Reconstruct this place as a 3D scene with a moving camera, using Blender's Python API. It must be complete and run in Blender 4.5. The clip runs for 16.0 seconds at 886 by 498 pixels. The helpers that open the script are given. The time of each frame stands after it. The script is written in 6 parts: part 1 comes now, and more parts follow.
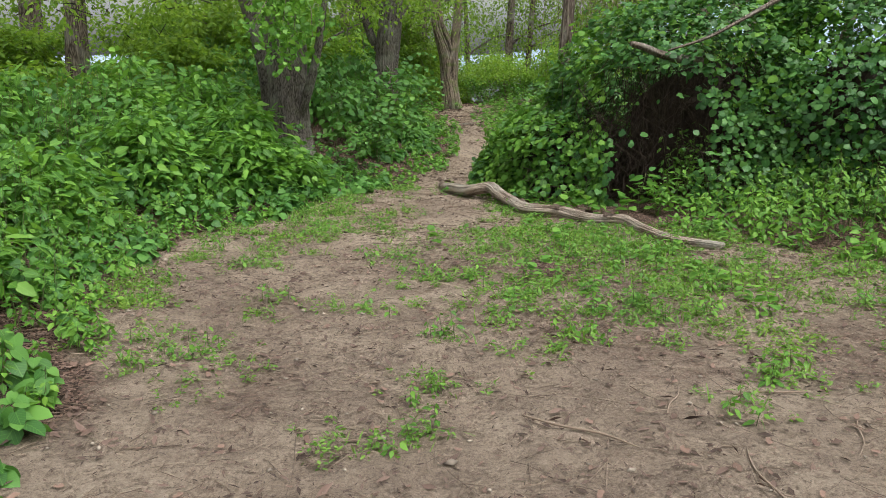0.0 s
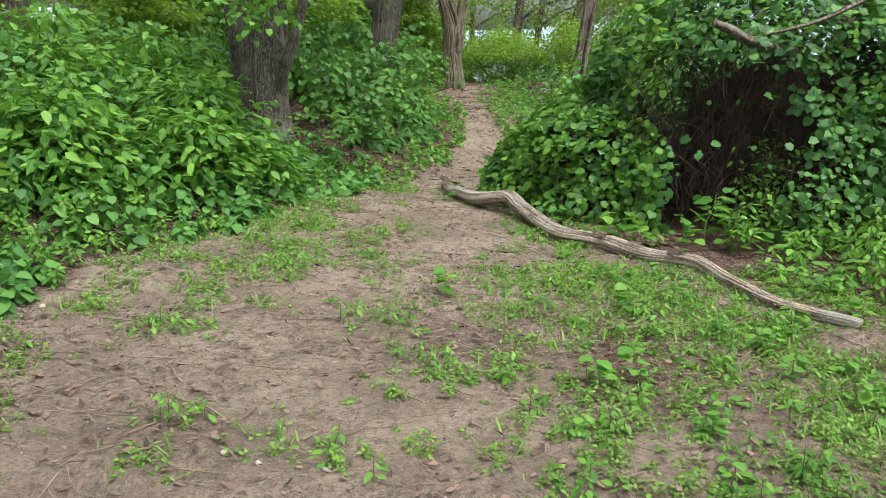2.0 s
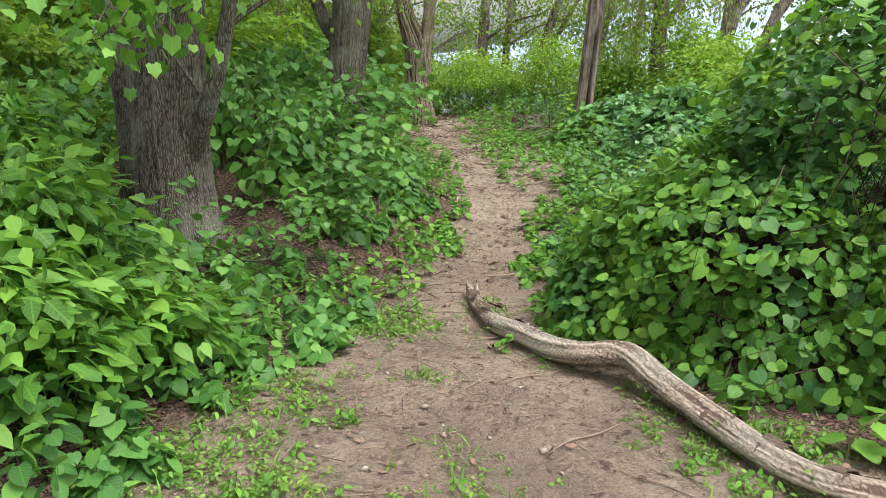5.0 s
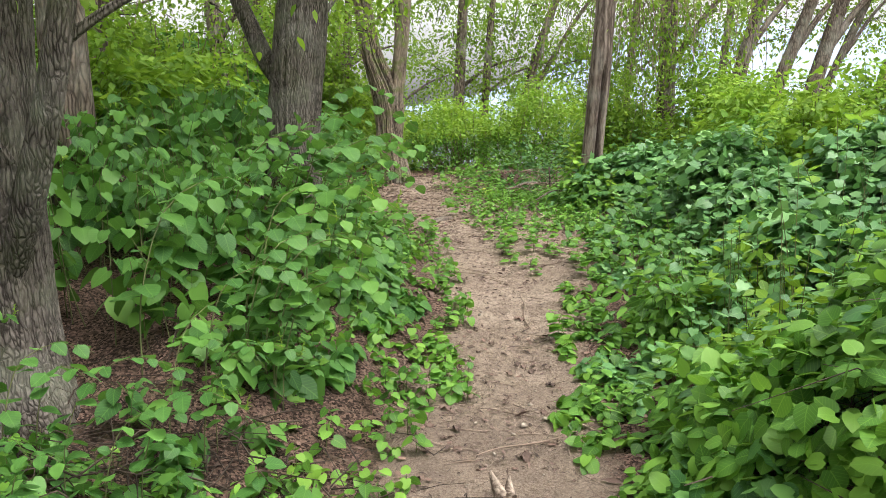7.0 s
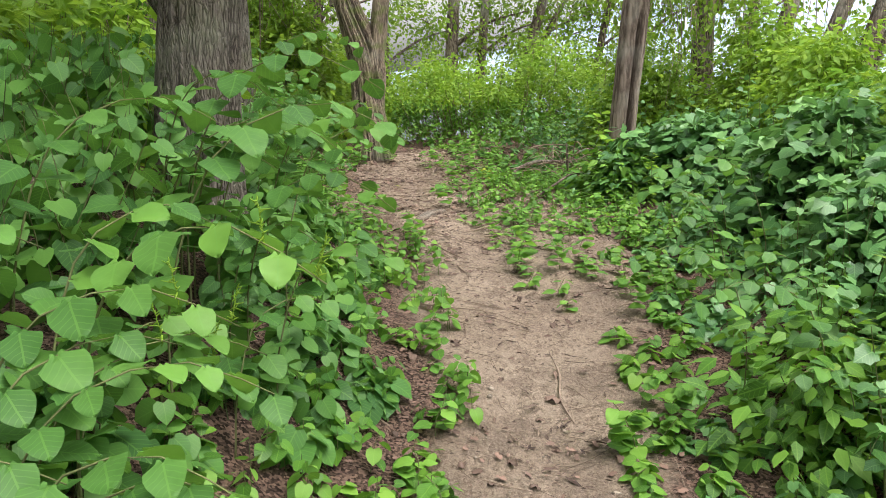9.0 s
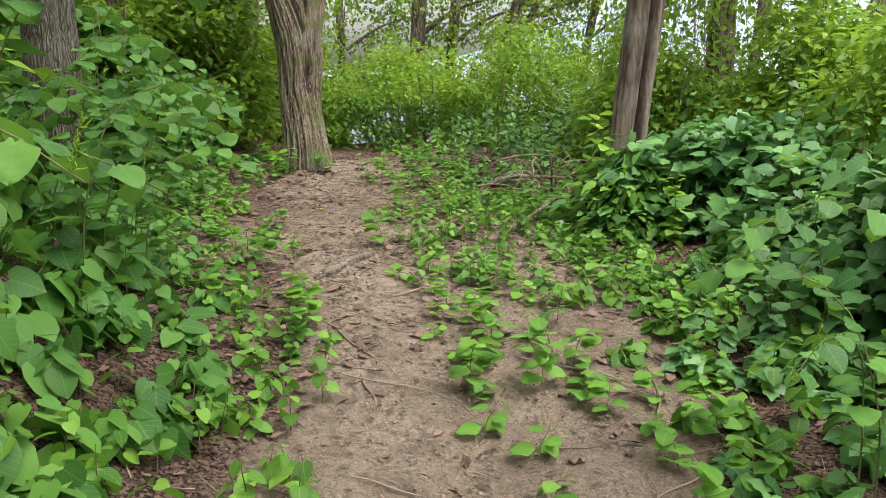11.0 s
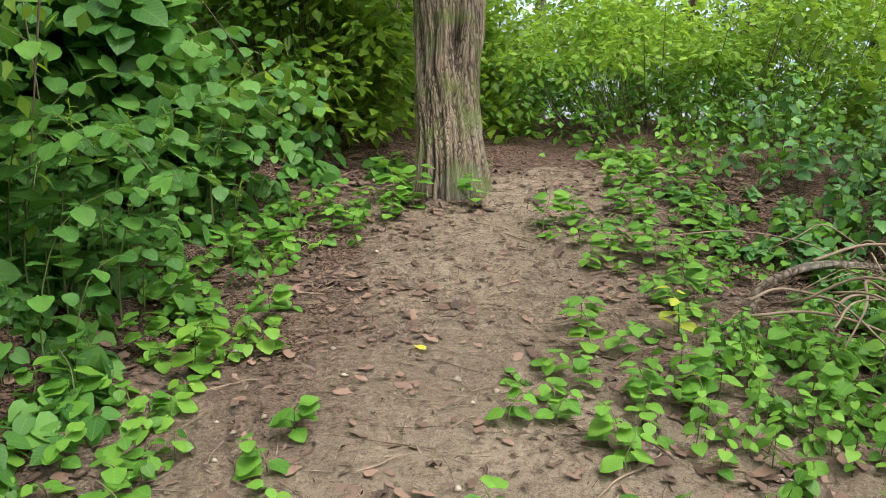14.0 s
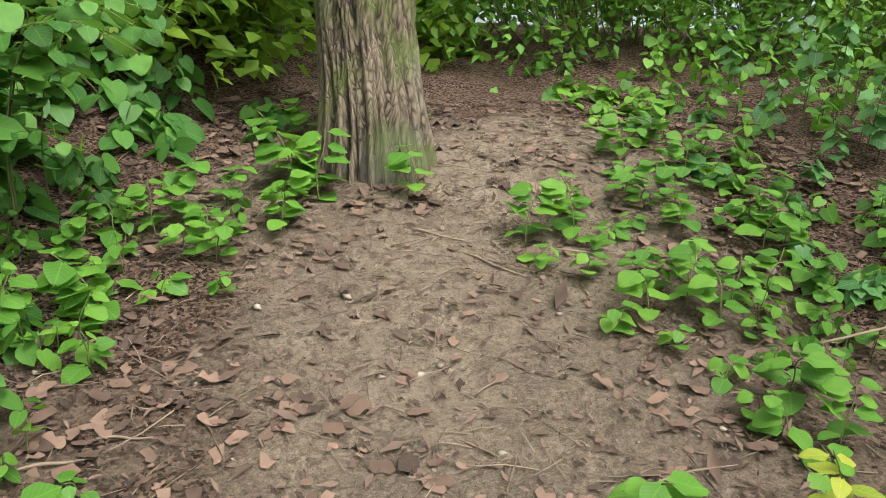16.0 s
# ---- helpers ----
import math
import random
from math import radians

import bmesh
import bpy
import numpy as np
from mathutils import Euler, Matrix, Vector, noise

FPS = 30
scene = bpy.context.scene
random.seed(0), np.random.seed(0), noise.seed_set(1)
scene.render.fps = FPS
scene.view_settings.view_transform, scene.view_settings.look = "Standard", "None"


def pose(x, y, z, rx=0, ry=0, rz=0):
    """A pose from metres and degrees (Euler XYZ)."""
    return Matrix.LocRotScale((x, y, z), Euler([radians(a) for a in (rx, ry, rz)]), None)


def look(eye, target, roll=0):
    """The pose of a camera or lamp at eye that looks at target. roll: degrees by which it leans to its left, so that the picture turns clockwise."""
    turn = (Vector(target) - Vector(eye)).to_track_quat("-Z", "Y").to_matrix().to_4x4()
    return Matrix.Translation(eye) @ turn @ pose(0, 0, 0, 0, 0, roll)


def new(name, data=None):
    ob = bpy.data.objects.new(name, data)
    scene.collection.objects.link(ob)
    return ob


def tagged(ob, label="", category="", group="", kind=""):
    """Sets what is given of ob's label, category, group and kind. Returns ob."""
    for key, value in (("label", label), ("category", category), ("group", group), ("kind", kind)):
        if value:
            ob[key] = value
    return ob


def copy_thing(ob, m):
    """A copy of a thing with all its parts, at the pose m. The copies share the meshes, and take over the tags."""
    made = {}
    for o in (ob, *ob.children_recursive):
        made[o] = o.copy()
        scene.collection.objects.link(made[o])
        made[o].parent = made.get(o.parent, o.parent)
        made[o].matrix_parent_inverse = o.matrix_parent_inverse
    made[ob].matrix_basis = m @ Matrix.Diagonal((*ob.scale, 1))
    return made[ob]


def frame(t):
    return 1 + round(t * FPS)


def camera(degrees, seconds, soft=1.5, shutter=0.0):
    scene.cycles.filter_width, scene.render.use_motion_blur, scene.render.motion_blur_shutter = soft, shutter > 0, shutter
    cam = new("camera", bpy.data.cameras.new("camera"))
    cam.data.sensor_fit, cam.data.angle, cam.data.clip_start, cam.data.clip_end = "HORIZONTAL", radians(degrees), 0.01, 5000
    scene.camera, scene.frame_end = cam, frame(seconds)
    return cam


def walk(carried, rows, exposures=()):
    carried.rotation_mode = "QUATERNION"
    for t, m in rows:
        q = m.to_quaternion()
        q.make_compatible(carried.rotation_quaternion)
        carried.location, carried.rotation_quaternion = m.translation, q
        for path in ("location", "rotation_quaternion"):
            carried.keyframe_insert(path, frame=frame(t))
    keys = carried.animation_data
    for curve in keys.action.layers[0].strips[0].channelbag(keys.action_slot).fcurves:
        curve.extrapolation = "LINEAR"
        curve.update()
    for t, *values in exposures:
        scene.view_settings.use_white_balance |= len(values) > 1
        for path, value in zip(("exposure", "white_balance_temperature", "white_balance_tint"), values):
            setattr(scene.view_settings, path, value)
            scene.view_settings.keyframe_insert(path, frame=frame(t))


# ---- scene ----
cam = camera(58.6, 16.0, 0.8)
METRES, EYE, TILT, LEAN, TURN = 20.3, 1.5, 2.0, 0.0, 0.0
ROWS = [
    (0.0, 0.0, 0.0, 0.0, -0.07, -14.63, 0.28),
    (0.5, -0.0005, 0.0271, -0.0001, -0.04, -14.98, 0.73),
    (1.0, -0.0046, 0.0529, -0.0023, -0.04, -15.57, -0.95),
    (1.5, -0.0041, 0.0796, -0.0037, -0.81, -16.3, -1.27),
    (2.0, -0.0089, 0.1108, -0.0038, -0.21, -16.42, -2.91),
    (2.5, -0.0139, 0.1401, -0.0011, -1.78, -12.15, -0.8),
    (3.0, -0.0202, 0.1734, -0.002, -1.78, -10.48, -1.4),
    (5.5, -0.0404, 0.3393, -0.0096, -6.01, -15.12, -1.15),
    (6.0, -0.0391, 0.3732, -0.012, -6.98, -12.32, -0.93),
    (6.5, -0.0388, 0.408, -0.0148, -7.03, -12.89, -0.15),
    (7.0, -0.0345, 0.441, -0.0147, -7.24, -10.98, -0.02),
    (7.5, -0.0306, 0.4741, -0.0153, -6.12, -11.16, 0.11),
    (8.0, -0.0255, 0.5035, -0.0165, -6.2, -12.4, 0.26),
    (8.5, -0.0224, 0.5344, -0.0181, -7.12, -13.28, 0.26),
    (11.0, 0.0173, 0.69, -0.0288, -9.2, -13.43, -1.25),
    (11.5, 0.0251, 0.727, -0.0265, -5.71, -11.56, -0.98),
    (12.0, 0.0267, 0.7619, -0.023, -3.95, -12.3, -1.22),
    (12.5, 0.033, 0.7928, -0.0216, 1.4, -14.59, -0.24),
    (13.0, 0.0378, 0.8241, -0.0202, 4.12, -16.43, -0.05),
    (13.5, 0.04, 0.8534, -0.0177, 4.77, -17.03, -0.86),
    (14.0, 0.0407, 0.8832, -0.0178, 6.02, -18.76, -0.65),
    (14.5, 0.0362, 0.9094, -0.0178, 5.57, -19.08, -0.83),
    (15.0, 0.0351, 0.9375, -0.0193, 4.28, -23.69, -0.28),
    (15.5, 0.029, 0.9612, -0.0222, 2.3, -25.54, -1.36),
    (16.0, 0.0265, 0.9852, -0.0221, -0.53, -26.78, -2.47),
]
EXPOSURES = [(0.0, 0.08, 6340, 10), (1.0, 0.16, 6190, 10), (2.0, 0.4, 6190, 10), (3.0, 0.33, 6240, 10), (5.5, 0.62, 6390, 13), (8.5, 0.69, 6490, 15), (12.0, 0.52, 6600, 12), (14.0, 0.65, 6550, 10), (16.0, 0.69, 6500, 8)]
walk(cam, [(t, pose(0, 0, EYE, TILT, LEAN, TURN) @ pose(METRES * x, METRES * y, METRES * z, 90 + pitch, roll, yaw)) for t, x, y, z, yaw, pitch, roll in ROWS], EXPOSURES)

# ---- light ----
world = bpy.data.worlds.new("sky")
scene.world = world
world.use_nodes = True
wn = world.node_tree
sky = wn.nodes.new("ShaderNodeTexSky")
sky.sky_type, sky.sun_disc = "NISHITA", False
sky.sun_elevation, sky.sun_rotation = radians(66), radians(131)
sky.dust_density, sky.air_density, sky.ozone_density = 6.0, 1.2, 1.0
soften = wn.nodes.new("ShaderNodeHueSaturation")
soften.inputs["Saturation"].default_value = 0.12
soften.inputs["Value"].default_value = 1.75
wn.links.new(sky.outputs[0], soften.inputs["Color"])
wn.links.new(soften.outputs[0], wn.nodes["Background"].inputs[0])
wn.nodes["Background"].inputs[1].default_value = 0.15
sun = new("sun", bpy.data.lights.new("sun", "SUN"))
sun.data.energy, sun.data.angle, sun.data.color = 1.55, radians(28), (1.0, 0.95, 0.87)
sun.matrix_world = look((16, -14, 48), (0, 0, 0))


# ---- materials ----
def nodes_of(name):
    m = bpy.data.materials.new(name)
    m.use_nodes = True
    t = m.node_tree
    return m, t, t.nodes["Principled BSDF"], t.nodes["Material Output"]


def node(t, kind, **inputs):
    n = t.nodes.new(kind)
    for key, value in inputs.items():
        key = key.replace("_", " ")
        if hasattr(value, "is_output"):
            t.links.new(value, n.inputs[key])
        else:
            n.inputs[key].default_value = value
    return n


def ramp(t, fac, *stops):
    n = t.nodes.new("ShaderNodeValToRGB")
    el = n.color_ramp.elements
    while len(el) < len(stops):
        el.new(0.5)
    for e, (p, c) in zip(el, stops):
        e.position, e.color = p, (*c, 1.0)
    t.links.new(fac, n.inputs[0])
    return n.outputs[0]


def mix(t, fac, a, b, blend="MIX"):
    n = t.nodes.new("ShaderNodeMix")
    n.data_type, n.blend_type = "RGBA", blend
    for socket, value in ((n.inputs[0], fac), (n.inputs[6], a), (n.inputs[7], b)):
        if hasattr(value, "is_output"):
            t.links.new(value, socket)
        else:
            socket.default_value = (*value, 1.0) if isinstance(value, tuple) else value
    return n.outputs[2]


def math_node(t, op, a, b=0.0, clamp=False):
    n = t.nodes.new("ShaderNodeMath")
    n.operation, n.use_clamp = op, clamp
    for socket, value in zip(n.inputs, (a, b)):
        if hasattr(value, "is_output"):
            t.links.new(value, socket)
        else:
            socket.default_value = value
    return n.outputs[0]


def leaf_material(name, dark, mid, light, glow=0.45, rough=0.5, veins=True, by_object=False, shine=(0.28, 0.42, 0.03)):
    """Green leaf: varied from leaf to leaf, paler veins, light shining through."""
    m, t, bsdf, out = nodes_of(name)
    if by_object:
        chance = t.nodes.new("ShaderNodeObjectInfo").outputs["Random"]
    else:
        chance = t.nodes.new("ShaderNodeNewGeometry").outputs["Random Per Island"]
    where = t.nodes.new("ShaderNodeTexCoord").outputs["Object"]
    patch = node(t, "ShaderNodeTexNoise", Vector=where, Scale=1.3, Detail=2.0).outputs[0]
    level = math_node(t, "ADD", math_node(t, "MULTIPLY", chance, 0.62), math_node(t, "MULTIPLY", patch, 0.62))
    colour = ramp(t, level, (0.2, dark), (0.6, mid), (0.98, light))
    place = t.nodes.new("ShaderNodeNewGeometry").outputs["Position"]
    growth = node(t, "ShaderNodeTexNoise", Vector=place, Scale=0.75, Detail=3.0, Roughness=0.6).outputs[0]
    young = (min(1.0, light[0] * 1.25), light[1] * 1.08, light[2] * 0.85)
    colour = mix(t, ramp(t, growth, (0.52, (0, 0, 0)), (0.68, (0.6, 0.6, 0.6))), colour, mix(t, chance, mid, young))
    if veins:
        uv = t.nodes.new("ShaderNodeAttribute")
        uv.attribute_name = "leaf_uv"
        sep = node(t, "ShaderNodeSeparateXYZ", Vector=uv.outputs["Vector"])
        side = math_node(t, "ABSOLUTE", sep.outputs[0])
        rib = math_node(t, "LESS_THAN", side, 0.022)
        wave = math_node(t, "SINE", math_node(t, "MULTIPLY", math_node(t, "SUBTRACT", sep.outputs[1], math_node(t, "MULTIPLY", side, 0.8)), 38.0))
        lines = math_node(t, "MULTIPLY", math_node(t, "GREATER_THAN", wave, 0.86), 0.35)
        pale = math_node(t, "MAXIMUM", math_node(t, "MULTIPLY", rib, 0.6), lines)
        colour = mix(t, pale, colour, light)
    t.links.new(colour, bsdf.inputs["Base Color"])
    bsdf.inputs["Roughness"].default_value = rough
    bsdf.inputs["Specular IOR Level"].default_value = 0.26
    through_colour = mix(t, 0.5, colour, shine)
    trans = node(t, "ShaderNodeBsdfTranslucent", Color=through_colour)
    both = node(t, "ShaderNodeMixShader", Fac=glow)
    t.links.new(bsdf.outputs[0], both.inputs[1])
    t.links.new(trans.outputs[0], both.inputs[2])
    t.links.new(both.outputs[0], out.inputs[0])
    return m


def bark_material(name, crest, furrow, scale, moss=0.0, plate=0.34, along=(1, 1, 0.17)):
    m, t, bsdf, out = nodes_of(name)
    where = t.nodes.new("ShaderNodeTexCoord").outputs["Object"]
    sway = node(t, "ShaderNodeTexNoise", Vector=where, Scale=5.0, Detail=3.0).outputs["Color"]
    bent = t.nodes.new("ShaderNodeVectorMath")
    bent.operation = "MULTIPLY_ADD"
    bent.inputs[1].default_value = (0.07, 0.07, 0.07)
    t.links.new(sway, bent.inputs[0])
    t.links.new(where, bent.inputs[2])
    stretch = node(t, "ShaderNodeMapping", Vector=bent.outputs[0], Scale=tuple(scale * k for k in along)).outputs[0]
    grain = node(t, "ShaderNodeTexNoise", Vector=stretch, Scale=4.5, Detail=7.0, Roughness=0.7).outputs[0]
    plates = t.nodes.new("ShaderNodeTexVoronoi")
    plates.feature = "DISTANCE_TO_EDGE"
    plates.inputs["Scale"].default_value = 3.2
    t.links.new(stretch, plates.inputs["Vector"])
    crack = math_node(t, "MULTIPLY", plates.outputs["Distance"], 3.2, True)
    ridge = t.nodes.new("ShaderNodeAttribute")
    ridge.attribute_name = "ridge"
    level = math_node(t, "ADD", math_node(t, "MULTIPLY", crack, plate), math_node(t, "ADD", math_node(t, "MULTIPLY", ridge.outputs["Fac"], 0.40), math_node(t, "MULTIPLY", grain, 0.38)))
    colour = ramp(t, level, (0.36, furrow), (0.49, tuple(0.5 * a + 0.5 * b for a, b in zip(crest, furrow))), (0.66, crest))
    blotch = node(t, "ShaderNodeTexNoise", Vector=where, Scale=2.2, Detail=3.0).outputs[0]
    colour = mix(t, ramp(t, blotch, (0.5, (0, 0, 0)), (0.72, (0.5, 0.5, 0.5))), colour, (0.33, 0.33, 0.28))
    if moss:
        green = node(t, "ShaderNodeTexNoise", Vector=where, Scale=4.5, Detail=5.0).outputs[0]
        colour = mix(t, math_node(t, "MULTIPLY", ramp(t, green, (0.48, (0, 0, 0)), (0.62, (1, 1, 1))), moss), colour, (0.09, 0.12, 0.03))
    t.links.new(colour, bsdf.inputs["Base Color"])
    bsdf.inputs["Roughness"].default_value = 0.9
    bsdf.inputs["Specular IOR Level"].default_value = 0.15
    bump = node(t, "ShaderNodeBump", Strength=1.0, Distance=0.03, Height=level)
    t.links.new(bump.outputs[0], bsdf.inputs["Normal"])
    return m


def plain_material(name, a, b, scale=20.0, rough=0.85, by_object=False):
    m, t, bsdf, out = nodes_of(name)
    where = t.nodes.new("ShaderNodeTexCoord").outputs["Object"]
    grain = node(t, "ShaderNodeTexNoise", Vector=where, Scale=scale, Detail=4.0).outputs[0]
    if by_object:
        chance = t.nodes.new("ShaderNodeObjectInfo").outputs["Random"]
    else:
        chance = t.nodes.new("ShaderNodeNewGeometry").outputs["Random Per Island"]
    level = math_node(t, "ADD", math_node(t, "MULTIPLY", chance, 0.6), math_node(t, "MULTIPLY", grain, 0.4))
    t.links.new(ramp(t, level, (0.1, a), (0.8, b)), bsdf.inputs["Base Color"])
    bsdf.inputs["Roughness"].default_value = rough
    bsdf.inputs["Specular IOR Level"].default_value = 0.2
    return m


def soil_material():
    m, t, bsdf, out = nodes_of("sandy_soil")
    where = t.nodes.new("ShaderNodeTexCoord").outputs["Object"]
    broad = node(t, "ShaderNodeTexNoise", Vector=where, Scale=0.9, Detail=5.0, Roughness=0.6).outputs[0]
    grit = node(t, "ShaderNodeTexNoise", Vector=where, Scale=55.0, Detail=5.0, Roughness=0.7).outputs[0]
    crumbs = node(t, "ShaderNodeTexNoise", Vector=where, Scale=11.0, Detail=8.0, Roughness=0.78).outputs[0]
    colour = ramp(t, broad, (0.36, (0.20, 0.145, 0.106)), (0.48, (0.37, 0.28, 0.205)), (0.61, (0.54, 0.43, 0.325)))
    colour = mix(t, ramp(t, crumbs, (0.37, (0.95, 0.95, 0.95)), (0.46, (0, 0, 0))), colour, (0.075, 0.05, 0.036))
    clods = node(t, "ShaderNodeTexNoise", Vector=where, Scale=27.0, Detail=4.0, Roughness=0.65, Distortion=0.6).outputs[0]
    colour = mix(t, ramp(t, clods, (0.39, (0.85, 0.85, 0.85)), (0.47, (0, 0, 0))), colour, (0.12, 0.085, 0.062))
    stain = node(t, "ShaderNodeTexNoise", Vector=where, Scale=3.4, Detail=7.0, Roughness=0.7).outputs[0]
    colour = mix(t, ramp(t, stain, (0.49, (0, 0, 0)), (0.62, (0.8, 0.8, 0.8))), colour, (0.135, 0.094, 0.072))
    colour = mix(t, 0.38, colour, ramp(t, grit, (0.38, (0.07, 0.05, 0.038)), (0.6, (0.50, 0.41, 0.32))))
    sand = node(t, "ShaderNodeTexNoise", Vector=where, Scale=170.0, Detail=3.0, Roughness=0.7).outputs[0]
    colour = mix(t, 0.3, colour, ramp(t, sand, (0.36, (0.10, 0.072, 0.052)), (0.62, (0.58, 0.47, 0.36))))
    # The litter mask marks real litter, and painted shade in two places.
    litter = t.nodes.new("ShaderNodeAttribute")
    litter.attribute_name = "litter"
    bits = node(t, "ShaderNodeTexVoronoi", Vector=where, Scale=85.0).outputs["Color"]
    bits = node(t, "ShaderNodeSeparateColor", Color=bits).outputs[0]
    mulch_and_shade = ramp(t, bits, (0.1, (0.04, 0.027, 0.021)), (0.5, (0.13, 0.086, 0.066)), (0.9, (0.29, 0.19, 0.145)))
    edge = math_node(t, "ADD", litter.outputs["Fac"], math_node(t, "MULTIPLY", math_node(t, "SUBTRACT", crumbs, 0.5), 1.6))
    colour = mix(t, ramp(t, edge, (0.35, (0, 0, 0)), (0.75, (1, 1, 1))), colour, mulch_and_shade)
    t.links.new(colour, bsdf.inputs["Base Color"])
    bsdf.inputs["Roughness"].default_value = 0.95
    bsdf.inputs["Specular IOR Level"].default_value = 0.1
    height = math_node(t, "ADD", math_node(t, "ADD", math_node(t, "MULTIPLY", grit, 0.35), crumbs), math_node(t, "MULTIPLY", clods, 0.45))
    bump = node(t, "ShaderNodeBump", Strength=1.0, Distance=0.09, Height=height)
    t.links.new(bump.outputs[0], bsdf.inputs["Normal"])
    return m


SOIL = soil_material()
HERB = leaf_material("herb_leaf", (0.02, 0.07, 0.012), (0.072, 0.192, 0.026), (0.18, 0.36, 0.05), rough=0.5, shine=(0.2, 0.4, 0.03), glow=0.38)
KNOT = leaf_material("heart_leaf", (0.022, 0.082, 0.02), (0.062, 0.172, 0.036), (0.13, 0.295, 0.055), rough=0.5, shine=(0.17, 0.36, 0.04), glow=0.36)
KNOT_ONE = leaf_material("heart_leaf_single", (0.024, 0.084, 0.018), (0.058, 0.16, 0.032), (0.115, 0.27, 0.047), rough=0.52, by_object=True, shine=(0.17, 0.35, 0.035), glow=0.35)
SEED_ONE = leaf_material("seedling_leaf_single", (0.05, 0.15, 0.022), (0.10, 0.245, 0.034), (0.175, 0.35, 0.05), rough=0.5, by_object=True, shine=(0.2, 0.4, 0.035), glow=0.4)
FRESH_ONE = leaf_material("fresh_leaf_single", (0.09, 0.225, 0.03), (0.17, 0.345, 0.042), (0.28, 0.45, 0.06), rough=0.48, by_object=True, shine=(0.28, 0.46, 0.035), glow=0.48)
VINE = leaf_material("vine_leaf", (0.026, 0.088, 0.03), (0.082, 0.21, 0.066), (0.17, 0.345, 0.11), glow=0.3, rough=0.38, shine=(0.18, 0.37, 0.06))
# Darker copy of VINE: the mound's shade is put into the leaf colour.
MOUND = leaf_material("mound_vine_leaf_shaded", (0.013, 0.052, 0.015), (0.046, 0.138, 0.034), (0.112, 0.255, 0.06), glow=0.27, rough=0.42, shine=(0.15, 0.34, 0.04))
TREE_LEAF = leaf_material("tree_leaf", (0.04, 0.10, 0.012), (0.115, 0.225, 0.024), (0.23, 0.37, 0.05), glow=0.55, veins=False)
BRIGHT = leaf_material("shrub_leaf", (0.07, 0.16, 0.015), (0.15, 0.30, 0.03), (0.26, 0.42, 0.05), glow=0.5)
GRASSY = leaf_material("small_weed_leaf", (0.04, 0.10, 0.015), (0.10, 0.215, 0.03), (0.20, 0.34, 0.06), veins=False, glow=0.36)
YELLOWED = leaf_material("yellowed_leaf", (0.22, 0.33, 0.04), (0.38, 0.42, 0.06), (0.52, 0.5, 0.09), by_object=True)
STEM = plain_material("green_stem", (0.05, 0.075, 0.025), (0.15, 0.16, 0.065))
TWIG = plain_material("dry_twig", (0.08, 0.058, 0.044), (0.27, 0.205, 0.15))
# Dead-vine brown with the shade of the hollow and the bank put in.
TANGLE = plain_material("shaded_dead_vine", (0.02, 0.0145, 0.011), (0.075, 0.054, 0.04))
CHIP = plain_material("bark_chip", (0.026, 0.018, 0.014), (0.15, 0.10, 0.078))
DEAD_LEAF = plain_material("dead_leaf", (0.034, 0.023, 0.018), (0.20, 0.128, 0.096))
DEAD_LEAF_ONE = plain_material("dead_leaf_single", (0.03, 0.021, 0.017), (0.145, 0.10, 0.076), by_object=True)
STONE = plain_material("pebble", (0.14, 0.115, 0.09), (0.33, 0.28, 0.22))
BARK_GREY = bark_material("grey_furrowed_bark", (0.155, 0.135, 0.116), (0.034, 0.028, 0.023), 17.0, moss=0.15, plate=0.36, along=(1, 1, 0.17))
BARK_BROWN = bark_material("brown_ridged_bark", (0.235, 0.188, 0.138), (0.04, 0.03, 0.023), 13.0, moss=0.65, plate=0.2, along=(1, 1, 0.07))
BARK_PALE = bark_material("pale_smooth_bark", (0.255, 0.205, 0.168), (0.075, 0.056, 0.045), 7.0, plate=0.14)
BARK_FAR = bark_material("dark_far_bark", (0.18, 0.145, 0.115), (0.045, 0.034, 0.026), 8.0)
BARK_LOG = bark_material("weathered_log_bark", (0.45, 0.37, 0.29), (0.10, 0.072, 0.054), 14.0, plate=0.12, along=(0.9, 0.45, 1))

BARK_ROTTEN = bark_material("rotten_wood", (0.12, 0.07, 0.05), (0.025, 0.017, 0.013), 13.0, plate=0.2)


# ---- shapes ----
rng = np.random.default_rng(7)


def lattice(ix, iy, seed):
    v = np.sin(ix * 127.1 + iy * 311.7 + seed * 74.7) * 43758.5453
    return v - np.floor(v)


def value_noise(x, y, seed=0):
    x, y = np.asarray(x, float), np.asarray(y, float)
    ix, iy = np.floor(x), np.floor(y)
    u, v = x - ix, y - iy
    u, v = u * u * (3 - 2 * u), v * v * (3 - 2 * v)
    a, b = lattice(ix, iy, seed), lattice(ix + 1, iy, seed)
    c, d = lattice(ix, iy + 1, seed), lattice(ix + 1, iy + 1, seed)
    return a + (b - a) * u + (c - a) * v + (a - b - c + d) * u * v


def fbm(x, y, seed=0, octaves=4):
    total, amp, norm = 0.0, 1.0, 0.0
    for k in range(octaves):
        total = total + amp * value_noise(np.asarray(x) * 2 ** k, np.asarray(y) * 2 ** k, seed + 11 * k)
        norm, amp = norm + amp, amp * 0.5
    return total / norm


def smooth(e0, e1, v):
    u = np.clip((v - e0) / (e1 - e0), 0, 1)
    return u * u * (3 - 2 * u)


